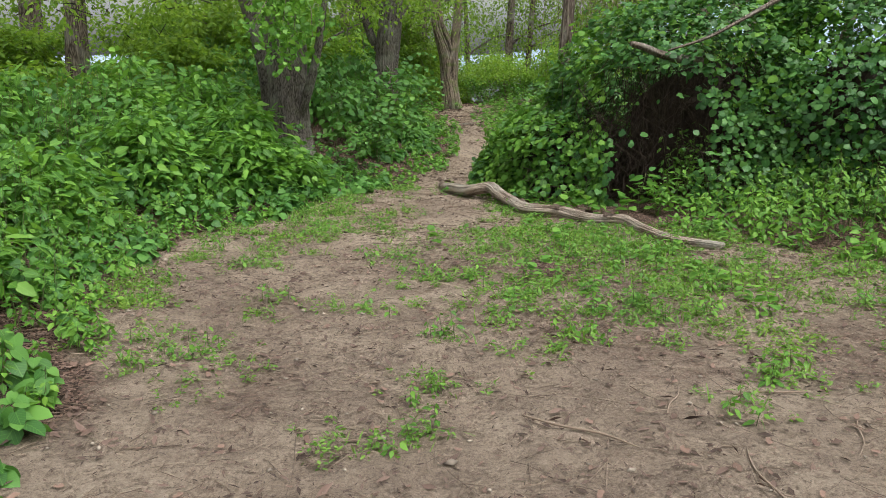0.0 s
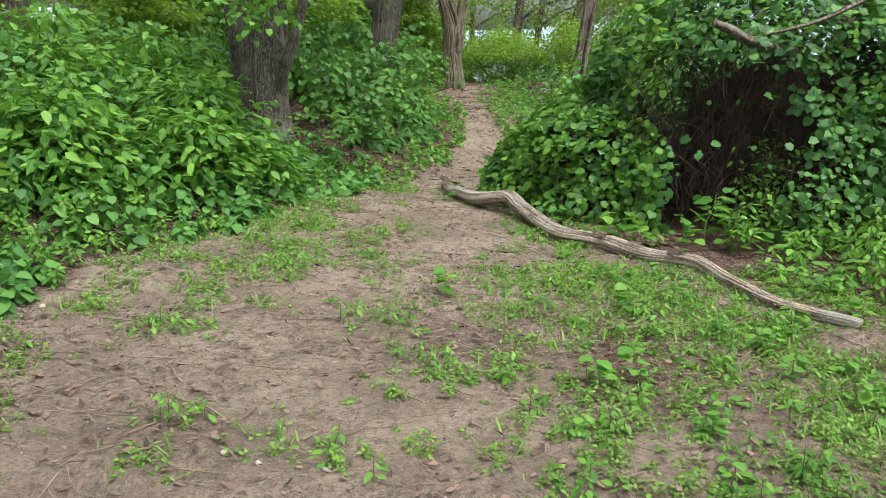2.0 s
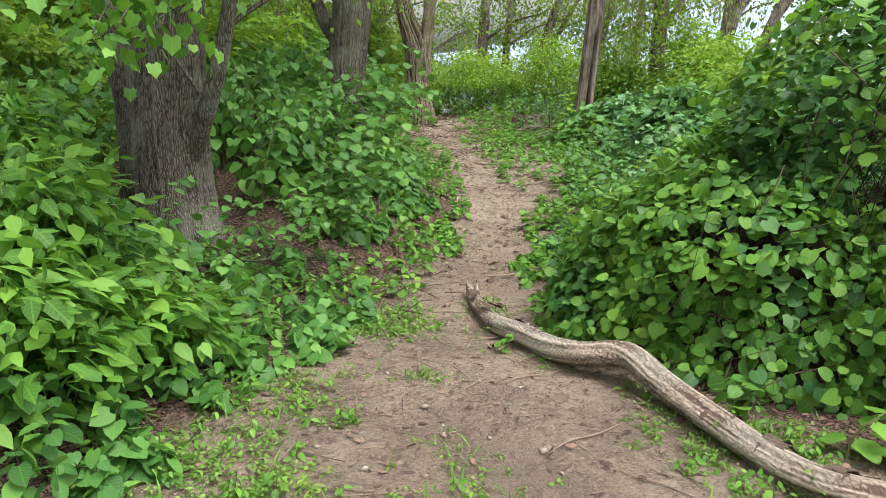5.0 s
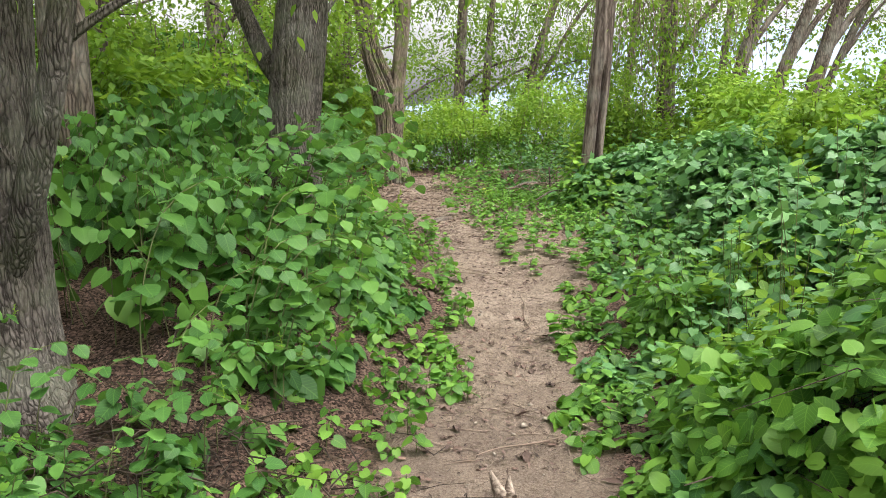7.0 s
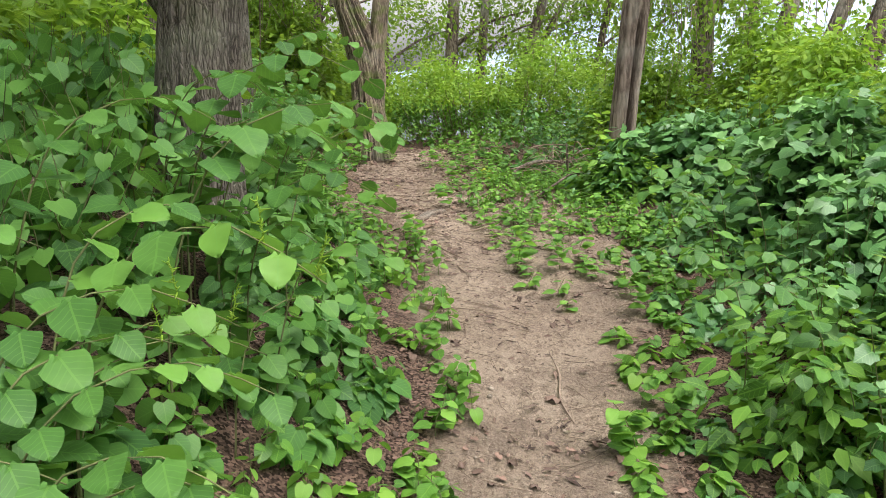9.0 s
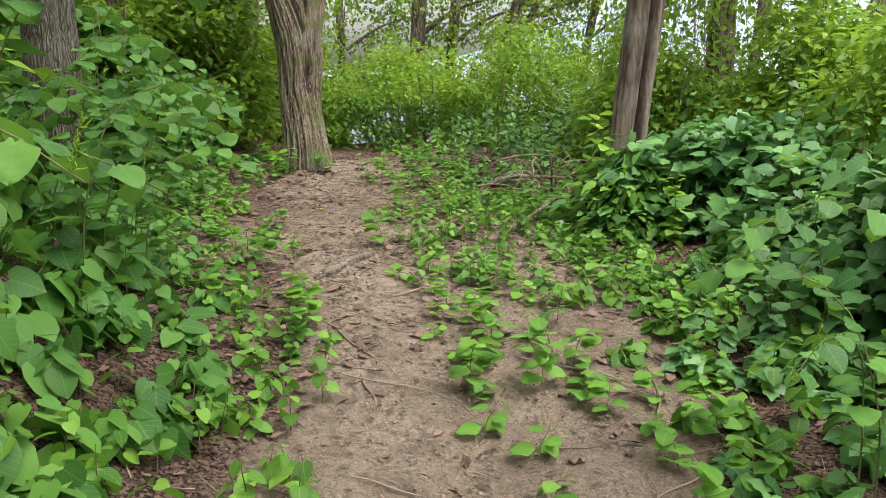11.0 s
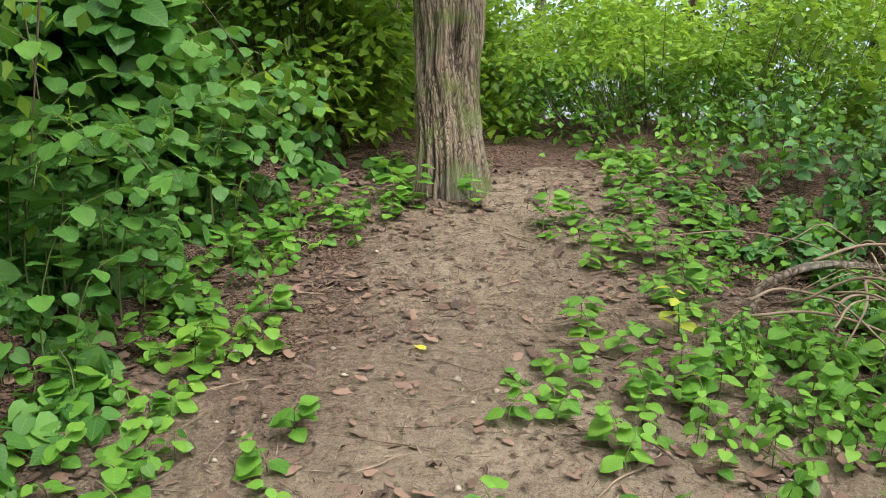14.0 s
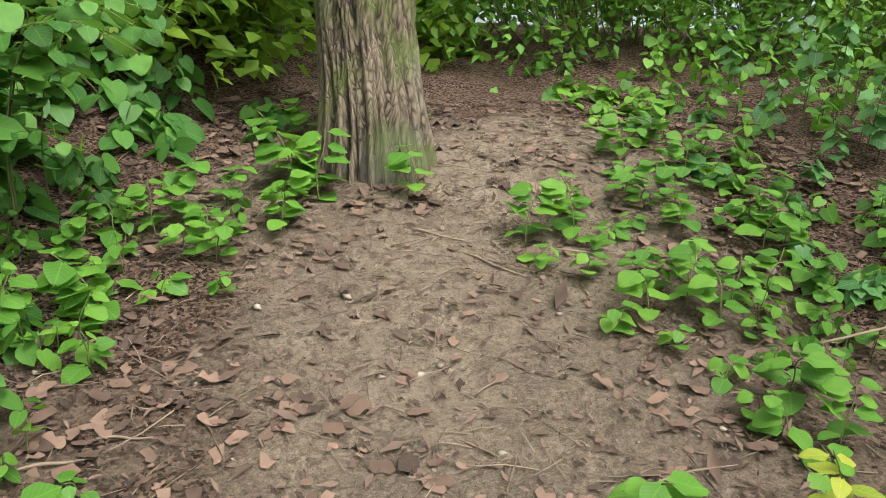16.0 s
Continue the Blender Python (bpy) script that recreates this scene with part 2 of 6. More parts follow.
LEFT_Y = [-6, 0, 2.8, 3.4, 4.0, 6.0, 7.7, 8.4, 9.5, 11.2, 12.4, 13.8, 15.3, 17.3, 18.2, 19.3, 20.4, 22.0, 23.2, 24.5, 27]
LEFT_X = [-1.2, -1.4, -1.7, -1.55, -1.95, -2.4, -2.5, -2.15, -1.65, -1.05, -0.5, 0.0, 0.2, 0.25, 0.0, -0.4, -0.75, -0.9, -0.7, -0.1, 0.2]
RIGHT_Y = [-6, 4.0, 6.5, 7.5, 9.0, 10.2, 12.2, 13.8, 15.0, 16.0, 17.2, 19.0, 20.8, 22.2, 23.0, 24.2, 27]
RIGHT_X = [5.5, 4.8, 3.3, 2.6, 1.5, 0.9, 0.52, 0.82, 1.15, 1.5, 1.9, 2.2, 2.4, 2.2, 2.0, 1.7, 0.7]


def left_edge(y):
    return np.interp(y, LEFT_Y, LEFT_X)


def right_edge(y):
    return np.interp(y, RIGHT_Y, RIGHT_X)


def height(x, y):
    """The ground: a flat clearing, a path up a low bank, then the drop to the river."""
    x, y = np.asarray(x, float), np.asarray(y, float)
    base = np.interp(y, [-50, 5, 7, 8, 10, 12, 14, 15, 16, 17.5, 20.5, 22.5, 24, 27, 29.5, 31, 33.5, 36],
                     [0.0, 0, -0.05, -0.1, -0.12, -0.2, -0.17, -0.05, 0.09, 0.2, 0.3, 0.31, 0.46, 0.5, 0.3, -0.4, -2.2, -3.2])
    inland = 1 - smooth(26, 33, y)
    d = left_edge(y) - x
    bank = np.interp(y, [0, 9, 11.5, 13, 17, 21, 25], [0.1, 0.25, 0.45, 0.6, 0.75, 0.5, 0.3])
    base = base + inland * bank * smooth(0.0, 1.7, d)
    base = base - 0.38 * np.exp(-(((x + 2.3) / 0.85) ** 2 + ((y - 12.7) / 0.7) ** 2))
    r = x - right_edge(y)
    base = base + inland * np.interp(y, [8, 14, 17, 22], [0.0, -0.05, 0.05, 0.05]) * smooth(0, 1.5, r)
    near = smooth(60, 20, np.abs(x)) * smooth(45, 30, y)
    rut = -0.045 * smooth(0.55, 0.05, np.abs(x - 0.5 * (left_edge(y) + right_edge(y)))) * smooth(11, 13, y) * smooth(23, 20, y)
    lumps = (fbm(x * 0.9, y * 0.9, 3) - 0.5) * 0.12 + (fbm(x * 5, y * 5, 5) - 0.5) * 0.055
    fine = (value_noise(x * 11, y * 11, 9) - 0.5) * 0.018
    return base + near * (lumps + fine) + rut


def mesh_object(name, verts, faces, material, parent=None, label=""):
    me = bpy.data.meshes.new(name)
    me.from_pydata(verts, [], faces)
    me.materials.append(material)
    ob = new(name, me)
    if parent:
        ob.parent = parent
    if label:
        ob["label"] = label
    return ob


def tri_mesh(name, V, T, material, attrs=(), smooth_shade=True):
    """A mesh from arrays of corners and triangles."""
    me = bpy.data.meshes.new(name)
    V, T = np.ascontiguousarray(V, dtype=np.float32), np.ascontiguousarray(T, dtype=np.int32)
    me.vertices.add(len(V))
    me.vertices.foreach_set("co", V.ravel())
    me.loops.add(T.size)
    me.loops.foreach_set("vertex_index", T.ravel())
    me.polygons.add(len(T))
    me.polygons.foreach_set("loop_start", np.arange(0, T.size, 3, dtype=np.int32))
    me.polygons.foreach_set("use_smooth", np.full(len(T), smooth_shade))
    for key, kind, values in attrs:
        a = me.attributes.new(key, kind, "POINT")
        a.data.foreach_set("vector" if kind == "FLOAT_VECTOR" else "value", np.ascontiguousarray(values, dtype=np.float32).ravel())
    me.materials.append(material)
    me.update(calc_edges=True)
    return me


def shape(points, faces):
    tris = []
    for f in faces:
        tris += [(f[0], f[k], f[k + 1]) for k in range(1, len(f) - 1)]
    return np.array(points, float), np.array(tris, int)


HEART = shape([(0, 0, 0), (0, 0.3, 0.02), (0, 0.65, -0.02), (0, 1, -0.14), (0.22, -0.13, 0.03), (0.44, 0.05, 0.06), (0.47, 0.34, 0.07), (0.33, 0.7, 0.02),
               (-0.22, -0.13, 0.03), (-0.44, 0.05, 0.06), (-0.47, 0.34, 0.07), (-0.33, 0.7, 0.02)],
              [(0, 4, 5), (0, 5, 6, 1), (1, 6, 7, 2), (2, 7, 3), (0, 9, 8), (0, 1, 10, 9), (1, 2, 11, 10), (2, 3, 11)])
LOBED = shape([(0, 0, 0), (0, 0.45, 0.03), (0.24, -0.16, 0.02), (0.5, 0.04, 0.06), (0.43, 0.3, 0.06), (0.47, 0.54, 0.02), (0.27, 0.68, 0.03), (0, 0.98, -0.12),
               (-0.24, -0.16, 0.02), (-0.5, 0.04, 0.06), (-0.43, 0.3, 0.06), (-0.47, 0.54, 0.02), (-0.27, 0.68, 0.03)],
              [(0, 2, 3, 4), (0, 4, 1), (1, 4, 5, 6), (1, 6, 7), (0, 10, 9, 8), (0, 1, 10), (1, 12, 11, 10), (1, 7, 12)])
SCRAP = shape([(0, 0, 0.05), (0.22, 0.1, 0), (0.36, 0.42, 0.12), (0.12, 0.62, 0.02), (0.16, 0.9, 0.14), (-0.14, 0.95, 0.05), (-0.3, 0.6, 0.15), (-0.18, 0.3, 0.0)],
              [(0, 1, 2, 3), (0, 3, 6, 7), (3, 4, 5, 6)])
ROUND = shape([(0, 0.42, 0.05), (0, 0.02, 0), (0.2, -0.1, 0.01), (0.44, 0.1, 0.0), (0.48, 0.42, -0.02), (0.34, 0.74, -0.04), (0, 0.95, -0.1),
               (-0.34, 0.74, -0.04), (-0.48, 0.42, -0.02), (-0.44, 0.1, 0.0), (-0.2, -0.1, 0.01)],
              [(0, k, k % 10 + 1) for k in range(1, 11)])
OVAL = shape([(0, 0, 0), (0.25, 0.26, 0.04), (0.22, 0.6, 0.03), (0, 1, -0.1), (-0.22, 0.6, 0.03), (-0.25, 0.26, 0.04), (0, 0.45, 0.0)],
             [(0, 1, 6), (1, 2, 6), (2, 3, 6), (3, 4, 6), (4, 5, 6), (5, 0, 6)])
SLIM = shape([(0, 0, 0), (0.14, 0.4, 0.03), (0, 1, -0.08), (-0.14, 0.4, 0.03)], [(0, 1, 2), (0, 2, 3)])
BROAD = shape([(0, 0, 0), (0.3, 0.4, 0.05), (0, 1, -0.1), (-0.3, 0.4, 0.05)], [(0, 1, 2), (0, 2, 3)])
BLADE = shape([(-0.05, 0, 0), (0.05, 0, 0), (0.04, 0.6, 0.04), (-0.04, 0.6, 0.04), (0, 1, -0.06)], [(0, 1, 2, 3), (3, 2, 4)])


def unit(v):
    return v / np.maximum(np.linalg.norm(v, axis=1, keepdims=True), 1e-9)


def leaf_arrays(P, D, N, S, form):
    """Corners and triangles of leaves at P that point along D and face N, S long."""
    pts, tris = form
    Y = unit(D)
    X = unit(np.cross(Y, N))
    Z = np.cross(X, Y)
    curl = rng.uniform(0.3, 1.3, len(P))
    S = np.asarray(S)[:, None, None]
    V = P[:, None, :] + S * (X[:, None, :] * pts[None, :, :1] + Y[:, None, :] * pts[None, :, 1:2] + Z[:, None, :] * (pts[None, :, 2:] * curl[:, None, None]))
    T = tris[None] + (np.arange(len(P)) * len(pts))[:, None, None]
    uv = np.broadcast_to(pts[None], (len(P), len(pts), 3))
    return V.reshape(-1, 3), T.reshape(-1, 3), uv.reshape(-1, 3)


def leaf_mesh(name, P, D, N, S, form, material):
    V, T, uv = leaf_arrays(P, D, N, S, form)
    return tri_mesh(name, V, T, material, [("leaf_uv", "FLOAT_VECTOR", uv)])


def stem_mesh(name, A, M, B, R, material):
    """Thin three-sided stems from A over M to B."""
    n = len(A)
    up = unit(B - A)
    side = unit(np.cross(up, np.array([[0.31, 0.95, 0.07]])))
    third = np.cross(up, side)
    R = np.broadcast_to(np.asarray(R, float), (n,))
    rings = []
    for C, r in ((A, 1.0), (M, 0.8), (B, 0.35)):
        for a in (0, 2.094, 4.189):
            rings.append(C + (side * math.cos(a) + third * math.sin(a)) * (R * r)[:, None])
    V = np.stack(rings, 1)
    t = []
    for ring in (0, 3):
        for k in range(3):
            a, b = ring + k, ring + (k + 1) % 3
            t += [(a, b, b + 3), (a, b + 3, a + 3)]
    T = np.array(t)[None] + (np.arange(n) * 9)[:, None, None]
    return tri_mesh(name, V.reshape(-1, 3), T.reshape(-1, 3), material)


def herb_arrays(xy, H, leaf, per, lean=0.25, droop=0.45, low=0.3, tilt=0.42):
    """Upright plants at xy of height H with per leaves each: leaf places, ways, faces and sizes, and the stems."""
    n = len(xy)
    z = height(xy[:, 0], xy[:, 1])
    base = np.column_stack([xy, z - 0.01])
    az = rng.uniform(0, 2 * np.pi, n)
    sway = rng.uniform(0, lean, n) * H
    top = base + np.column_stack([np.cos(az) * sway, np.sin(az) * sway, H])
    mid = 0.5 * (base + top) - np.column_stack([np.cos(az) * sway, np.sin(az) * sway, 0 * H]) * 0.15
    f = low + (1 - low) * (np.arange(per)[None, :] + rng.uniform(0.2, 1.0, (n, per))) / per
    a = rng.uniform(0, 6.28, n)[:, None] + np.arange(per)[None, :] * 2.4 + rng.normal(0, 0.35, (n, per))
    spine = base[:, None] * ((1 - f) ** 2)[..., None] + 2 * ((1 - f) * f)[..., None] * mid[:, None] + (f ** 2)[..., None] * top[:, None]
    out = np.stack([np.cos(a), np.sin(a), np.zeros_like(a)], -1)
    size = np.asarray(leaf)[:, None] * rng.uniform(0.6, 1.15, (n, per)) * (1.12 - 0.45 * f)
    P = spine + out * (size * rng.uniform(0.1, 0.5, (n, per)))[..., None]
    dip = rng.normal(droop, 0.4, (n, per))
    D = out + np.stack([0 * a, 0 * a, -dip], -1)
    N = np.stack([0 * a, 0 * a, 1 + 0 * a], -1) + rng.normal(0, tilt, (n, per, 3)) + out * 0.3
    return (P.reshape(-1, 3), D.reshape(-1, 3), N.reshape(-1, 3), size.ravel()), (base, mid, top)


def stuff(name, mesh, label, category):
    return tagged(new(name, mesh), label, category, kind="stuff")


def area_points(x0, x1, y0, y1, per_m2):
    n = int((x1 - x0) * (y1 - y0) * per_m2)
    return np.column_stack([rng.uniform(x0, x1, n), rng.uniform(y0, y1, n)])


def tube_path(points, count):
    """Even steps along a soft curve through points (x, y, z, radius)."""
    p = np.array(points, float)
    s = np.concatenate([[0], np.cumsum(np.linalg.norm(np.diff(p[:, :3], axis=0), axis=1))])
    q = np.linspace(0, s[-1], count)
    m = np.gradient(p, s, axis=0)
    k = np.clip(np.searchsorted(s, q, side="right") - 1, 0, len(p) - 2)
    h = s[k + 1] - s[k]
    u = ((q - s[k]) / h)[:, None]
    h = h[:, None]
    return ((2 * u ** 3 - 3 * u ** 2 + 1) * p[k] + (u ** 3 - 2 * u ** 2 + u) * h * m[k] + (-2 * u ** 3 + 3 * u ** 2) * p[k + 1] + (u ** 3 - u ** 2) * h * m[k + 1])


def bark_tube(name, points, material, around=28, rings=40, ridges=9, depth=0.06, flare=0.0, seed=0, gash=None, rough=0.18):
    """A trunk, limb or stick: a bent, tapered tube with furrowed bark."""
    path = tube_path(points, rings)
    c, r = path[:, :3], np.maximum(path[:, 3], 0.002)
    tan = unit(np.gradient(c, axis=0))
    ref = np.array([[1.0, 0.02, 0.01]]) if abs(tan[0, 0]) < 0.8 else np.array([[0.0, 1.0, 0.02]])
    side = unit(np.cross(ref, tan))
    other = np.cross(tan, side)
    ang = np.linspace(0, 2 * np.pi, around, endpoint=False)
    s = np.concatenate([[0], np.cumsum(np.linalg.norm(np.diff(c, axis=0), axis=1))])
    A, L = np.meshgrid(ang, s)
    wob = fbm(np.cos(A) * 1.2 + L * 0.7 + seed, np.sin(A) * 1.2 + seed, seed, 3) - 0.5
    turn = A + 0.12 * np.sin(L * 1.3 + seed) + 0.12 * (value_noise(L * 4, 0 * A, seed) - 0.5)
    wave = value_noise(np.cos(turn) * ridges * 0.55 + 20, np.sin(turn) * ridges * 0.55 + L * 0.8, seed + 2)
    ridge = 1 - np.abs(2 * wave - 1)
    fine = value_noise(A * around / 6.28 * 0.5, L * 9, seed + 4)
    ridge_v = np.clip(1 - ridge * 0.75 + (fine - 0.5) * 0.4, 0, 1)
    rad = r[:, None] * (1 + rough * wob + depth * 2 * (ridge_v - 0.6))
    if flare:
        lobes = 0.6 + 0.4 * np.sin(A * 4 + seed) + 0.25 * np.sin(A * 7 + 2 * seed)
        rad = rad * (1 + flare * lobes * np.exp(-L / 0.22))
    if gash:
        ga, gw, g0, g1, gd = gash
        off = (A - ga + np.pi) % (2 * np.pi) - np.pi
        cut = np.exp(-(off / gw) ** 2) * smooth(g0 - 0.25, g0 + 0.1, L) * smooth(g1 + 0.25, g1 - 0.1, L)
        rad = rad * (1 - gd * cut)
        ridge_v = ridge_v * (1 - 0.9 * cut)
    V = c[:, None] + (side[:, None] * np.cos(A)[..., None] + other[:, None] * np.sin(A)[..., None]) * rad[..., None]
    V = np.concatenate([V.reshape(-1, 3), c[:1], c[-1:]])
    i, j = np.meshgrid(np.arange(rings - 1), np.arange(around), indexing="ij")
    a, b = i * around + j, i * around + (j + 1) % around
    T = np.concatenate([np.stack([a, b, b + around], -1).reshape(-1, 3), np.stack([a, b + around, a + around], -1).reshape(-1, 3)])
    k = np.arange(around)
    e = rings * around
    caps = np.concatenate([np.column_stack([(k + 1) % around, k, 0 * k + e]), np.column_stack([k + e - around, (k + 1) % around + e - around, 0 * k + e + 1])])
    return tri_mesh(name, V, np.concatenate([T, caps]), material, [("ridge", "FLOAT", np.concatenate([ridge_v.ravel(), [0.5, 0.5]]))])


def empty(name, place, label, category, group=""):
    ob = new(name)
    ob.location = place
    ob.empty_display_size = 0.1
    return tagged(ob, label, category, group)


def child(name, mesh, parent, label=""):
    ob = new(name, mesh)
    ob.parent = parent
    if label:
        ob["label"] = label
    return ob


def crown_arrays(centres, spread, count, leaf, droop=0.5, flat=0.6):
    """Leaf sprays round centres: each spray hangs from its centre."""
    n = len(centres)
    off = rng.normal(0, 1, (n, count, 3)) * np.asarray(spread)[None, None, :] * np.array([1, 1, flat])
    P = (centres[:, None] + off).reshape(-1, 3)
    D = unit(off.reshape(-1, 3)) * np.array([1, 1, 0.4]) + rng.normal(0, 0.35, (n * count, 3)) - np.array([0, 0, droop])
    N = rng.normal(0, 0.45, (n * count, 3)) + np.array([0, 0, 1.0])
    return P, D, N, leaf * rng.uniform(0.6, 1.2, n * count)


# ---- ground, river and distance ----
def axis(lo, hi, step, far_lo, far_hi):
    core = np.arange(lo, hi + step / 2, step)
    low = lo - np.cumsum(np.geomspace(step * 1.3, abs(far_lo - lo) * 0.22, 26))
    high = hi + np.cumsum(np.geomspace(step * 1.3, abs(far_hi - hi) * 0.22, 26))
    return np.concatenate([low[::-1], core, high])


def build_ground():
    xs, ys = axis(-3.2, 4.6, 0.055, -2500, 2500), axis(0.0, 26.0, 0.06, -1500, 3500)
    X, Y = np.meshgrid(xs, ys)
    Z = height(X, Y)
    V = np.stack([X, Y, Z], -1).reshape(-1, 3)
    nx, ny = len(xs), len(ys)
    i, j = np.meshgrid(np.arange(ny - 1), np.arange(nx - 1), indexing="ij")
    a = i * nx + j
    T = np.concatenate([np.stack([a, a + 1, a + nx + 1], -1).reshape(-1, 3), np.stack([a, a + nx + 1, a + nx], -1).reshape(-1, 3)])
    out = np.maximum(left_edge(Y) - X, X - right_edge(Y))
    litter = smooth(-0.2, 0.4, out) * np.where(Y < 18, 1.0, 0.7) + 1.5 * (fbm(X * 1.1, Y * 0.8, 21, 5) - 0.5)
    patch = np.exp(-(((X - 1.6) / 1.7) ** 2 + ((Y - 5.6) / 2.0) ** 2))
    # Litter on the bank also darkens it, for the shade under the foliage.
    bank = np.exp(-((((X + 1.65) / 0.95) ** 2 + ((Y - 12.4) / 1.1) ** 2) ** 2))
    # The last term paints the shade below the riverside shrub as dark litter.
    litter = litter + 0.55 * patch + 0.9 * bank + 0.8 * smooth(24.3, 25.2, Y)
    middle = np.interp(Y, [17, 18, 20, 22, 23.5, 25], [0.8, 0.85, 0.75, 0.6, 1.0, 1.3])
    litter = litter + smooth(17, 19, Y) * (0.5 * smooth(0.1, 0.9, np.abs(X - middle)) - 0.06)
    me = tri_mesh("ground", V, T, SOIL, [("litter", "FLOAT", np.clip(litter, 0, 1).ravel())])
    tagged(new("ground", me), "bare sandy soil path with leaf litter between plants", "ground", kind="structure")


build_ground()


def build_water():
    m, t, bsdf, out = nodes_of("river_water")
    bsdf.inputs["Base Color"].default_value = (0.10, 0.13, 0.13, 1)
    bsdf.inputs["Roughness"].default_value = 0.12
    bsdf.inputs["IOR"].default_value = 1.33
    where = t.nodes.new("ShaderNodeTexCoord").outputs["Object"]
    waves = node(t, "ShaderNodeTexNoise", Vector=where, Scale=0.8, Detail=4.0).outputs[0]
    bump = node(t, "ShaderNodeBump", Strength=0.6, Distance=0.3, Height=waves)
    t.links.new(bump.outputs[0], bsdf.inputs["Normal"])
    v = [(-2400, 31.5, -1.5), (2400, 31.5, -1.5), (2400, 420, -1.5), (-2400, 420, -1.5)]
    tagged(mesh_object("water", v, [(0, 1, 2, 3)], m), "pale river water shining behind the trees", "water", kind="structure")


build_water()


def build_hills():
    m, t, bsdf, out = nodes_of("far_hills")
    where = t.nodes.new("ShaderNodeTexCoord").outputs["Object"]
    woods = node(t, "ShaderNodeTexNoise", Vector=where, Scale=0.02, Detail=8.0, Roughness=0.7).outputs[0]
    # Distance haze is put into the base colour as a pale blue.
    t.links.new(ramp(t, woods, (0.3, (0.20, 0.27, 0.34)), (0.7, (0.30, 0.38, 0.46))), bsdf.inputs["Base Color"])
    bsdf.inputs["Roughness"].default_value = 1.0
    xs = np.linspace(-2400, 2400, 241)
    ds = np.linspace(0, 1, 14)
    X, Dd = np.meshgrid(xs, ds)
    ridge = 12 + 30 * fbm(xs / 420, xs * 0 + 2, 31, 4) + 85 * smooth(60, 420, xs)
    Z = -2 + ridge[None, :] * np.sin(Dd * np.pi / 2) + 7 * (fbm(X / 45, Dd * 9, 33, 3) - 0.5) * (Dd > 0)
    Y = 420 + 520 * Dd + 60 * (fbm(X / 300, Dd * 2, 35) - 0.5) * (Dd > 0)
    nx = len(xs)
    i, j = np.meshgrid(np.arange(len(ds) - 1), np.arange(nx - 1), indexing="ij")
    a = i * nx + j
    T = np.concatenate([np.stack([a, a + 1, a + nx + 1], -1).reshape(-1, 3), np.stack([a, a + nx + 1, a + nx], -1).reshape(-1, 3)])
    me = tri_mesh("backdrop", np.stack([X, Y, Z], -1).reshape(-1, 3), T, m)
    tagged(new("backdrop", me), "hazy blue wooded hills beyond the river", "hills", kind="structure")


build_hills()


# ---- trees ----
def tree(name, label, base, trunk, limbs, material, ridges, depth, flare, crown, seed, leaf_form=OVAL, leaf_material_=TREE_LEAF, around=40, rings=70, gash=None):
    """trunk, limbs: rows of (x, y, z, radius) in world metres. crown: (centres, spread, leaves a spray, leaf length)."""
    root = empty(name, base, label, "tree")
    move = np.array([*base, 0.0])
    child("trunk", bark_tube("trunk", np.array(trunk) - move, material, around, rings, ridges, depth, flare, seed, gash), root)
    for k, limb in enumerate(limbs):
        child("limb", bark_tube("limb", np.array(limb) - move, material, 14, 26, max(4, ridges // 2), depth, 0, seed + 3 + k), root)
    if crown is not None:
        centres, spread, count, leaf = crown
        centres = np.asarray(centres, float) - np.array(base)
        P, D, N, S = crown_arrays(centres, spread, count, leaf)
        child("crown", leaf_mesh("crown", P, D, N, S, leaf_form, leaf_material_), root)
        hub = np.array([0, 0, 0.6]) * centres.mean(0)
        A = centres + (hub - centres) * rng.uniform(0.06, 0.2, (len(centres), 1))
        tagged(child("twig_spray", stem_mesh("twig_spray", A, 0.5 * (A + centres) + rng.normal(0, 0.08, centres.shape), centres, 0.012, material), root), kind="stuff")
    return root


def spray_centres(x, y, z0, z1, radius, n, hollow=0.35):
    a, r = rng.uniform(0, 6.283, n), radius * np.sqrt(rng.uniform(hollow ** 2, 1, n))
    zz = rng.uniform(z0, z1, n)
    return np.column_stack([x + np.cos(a) * r, y + np.sin(a) * r, zz])


def ground_at(x, y):
    return float(height(x, y))


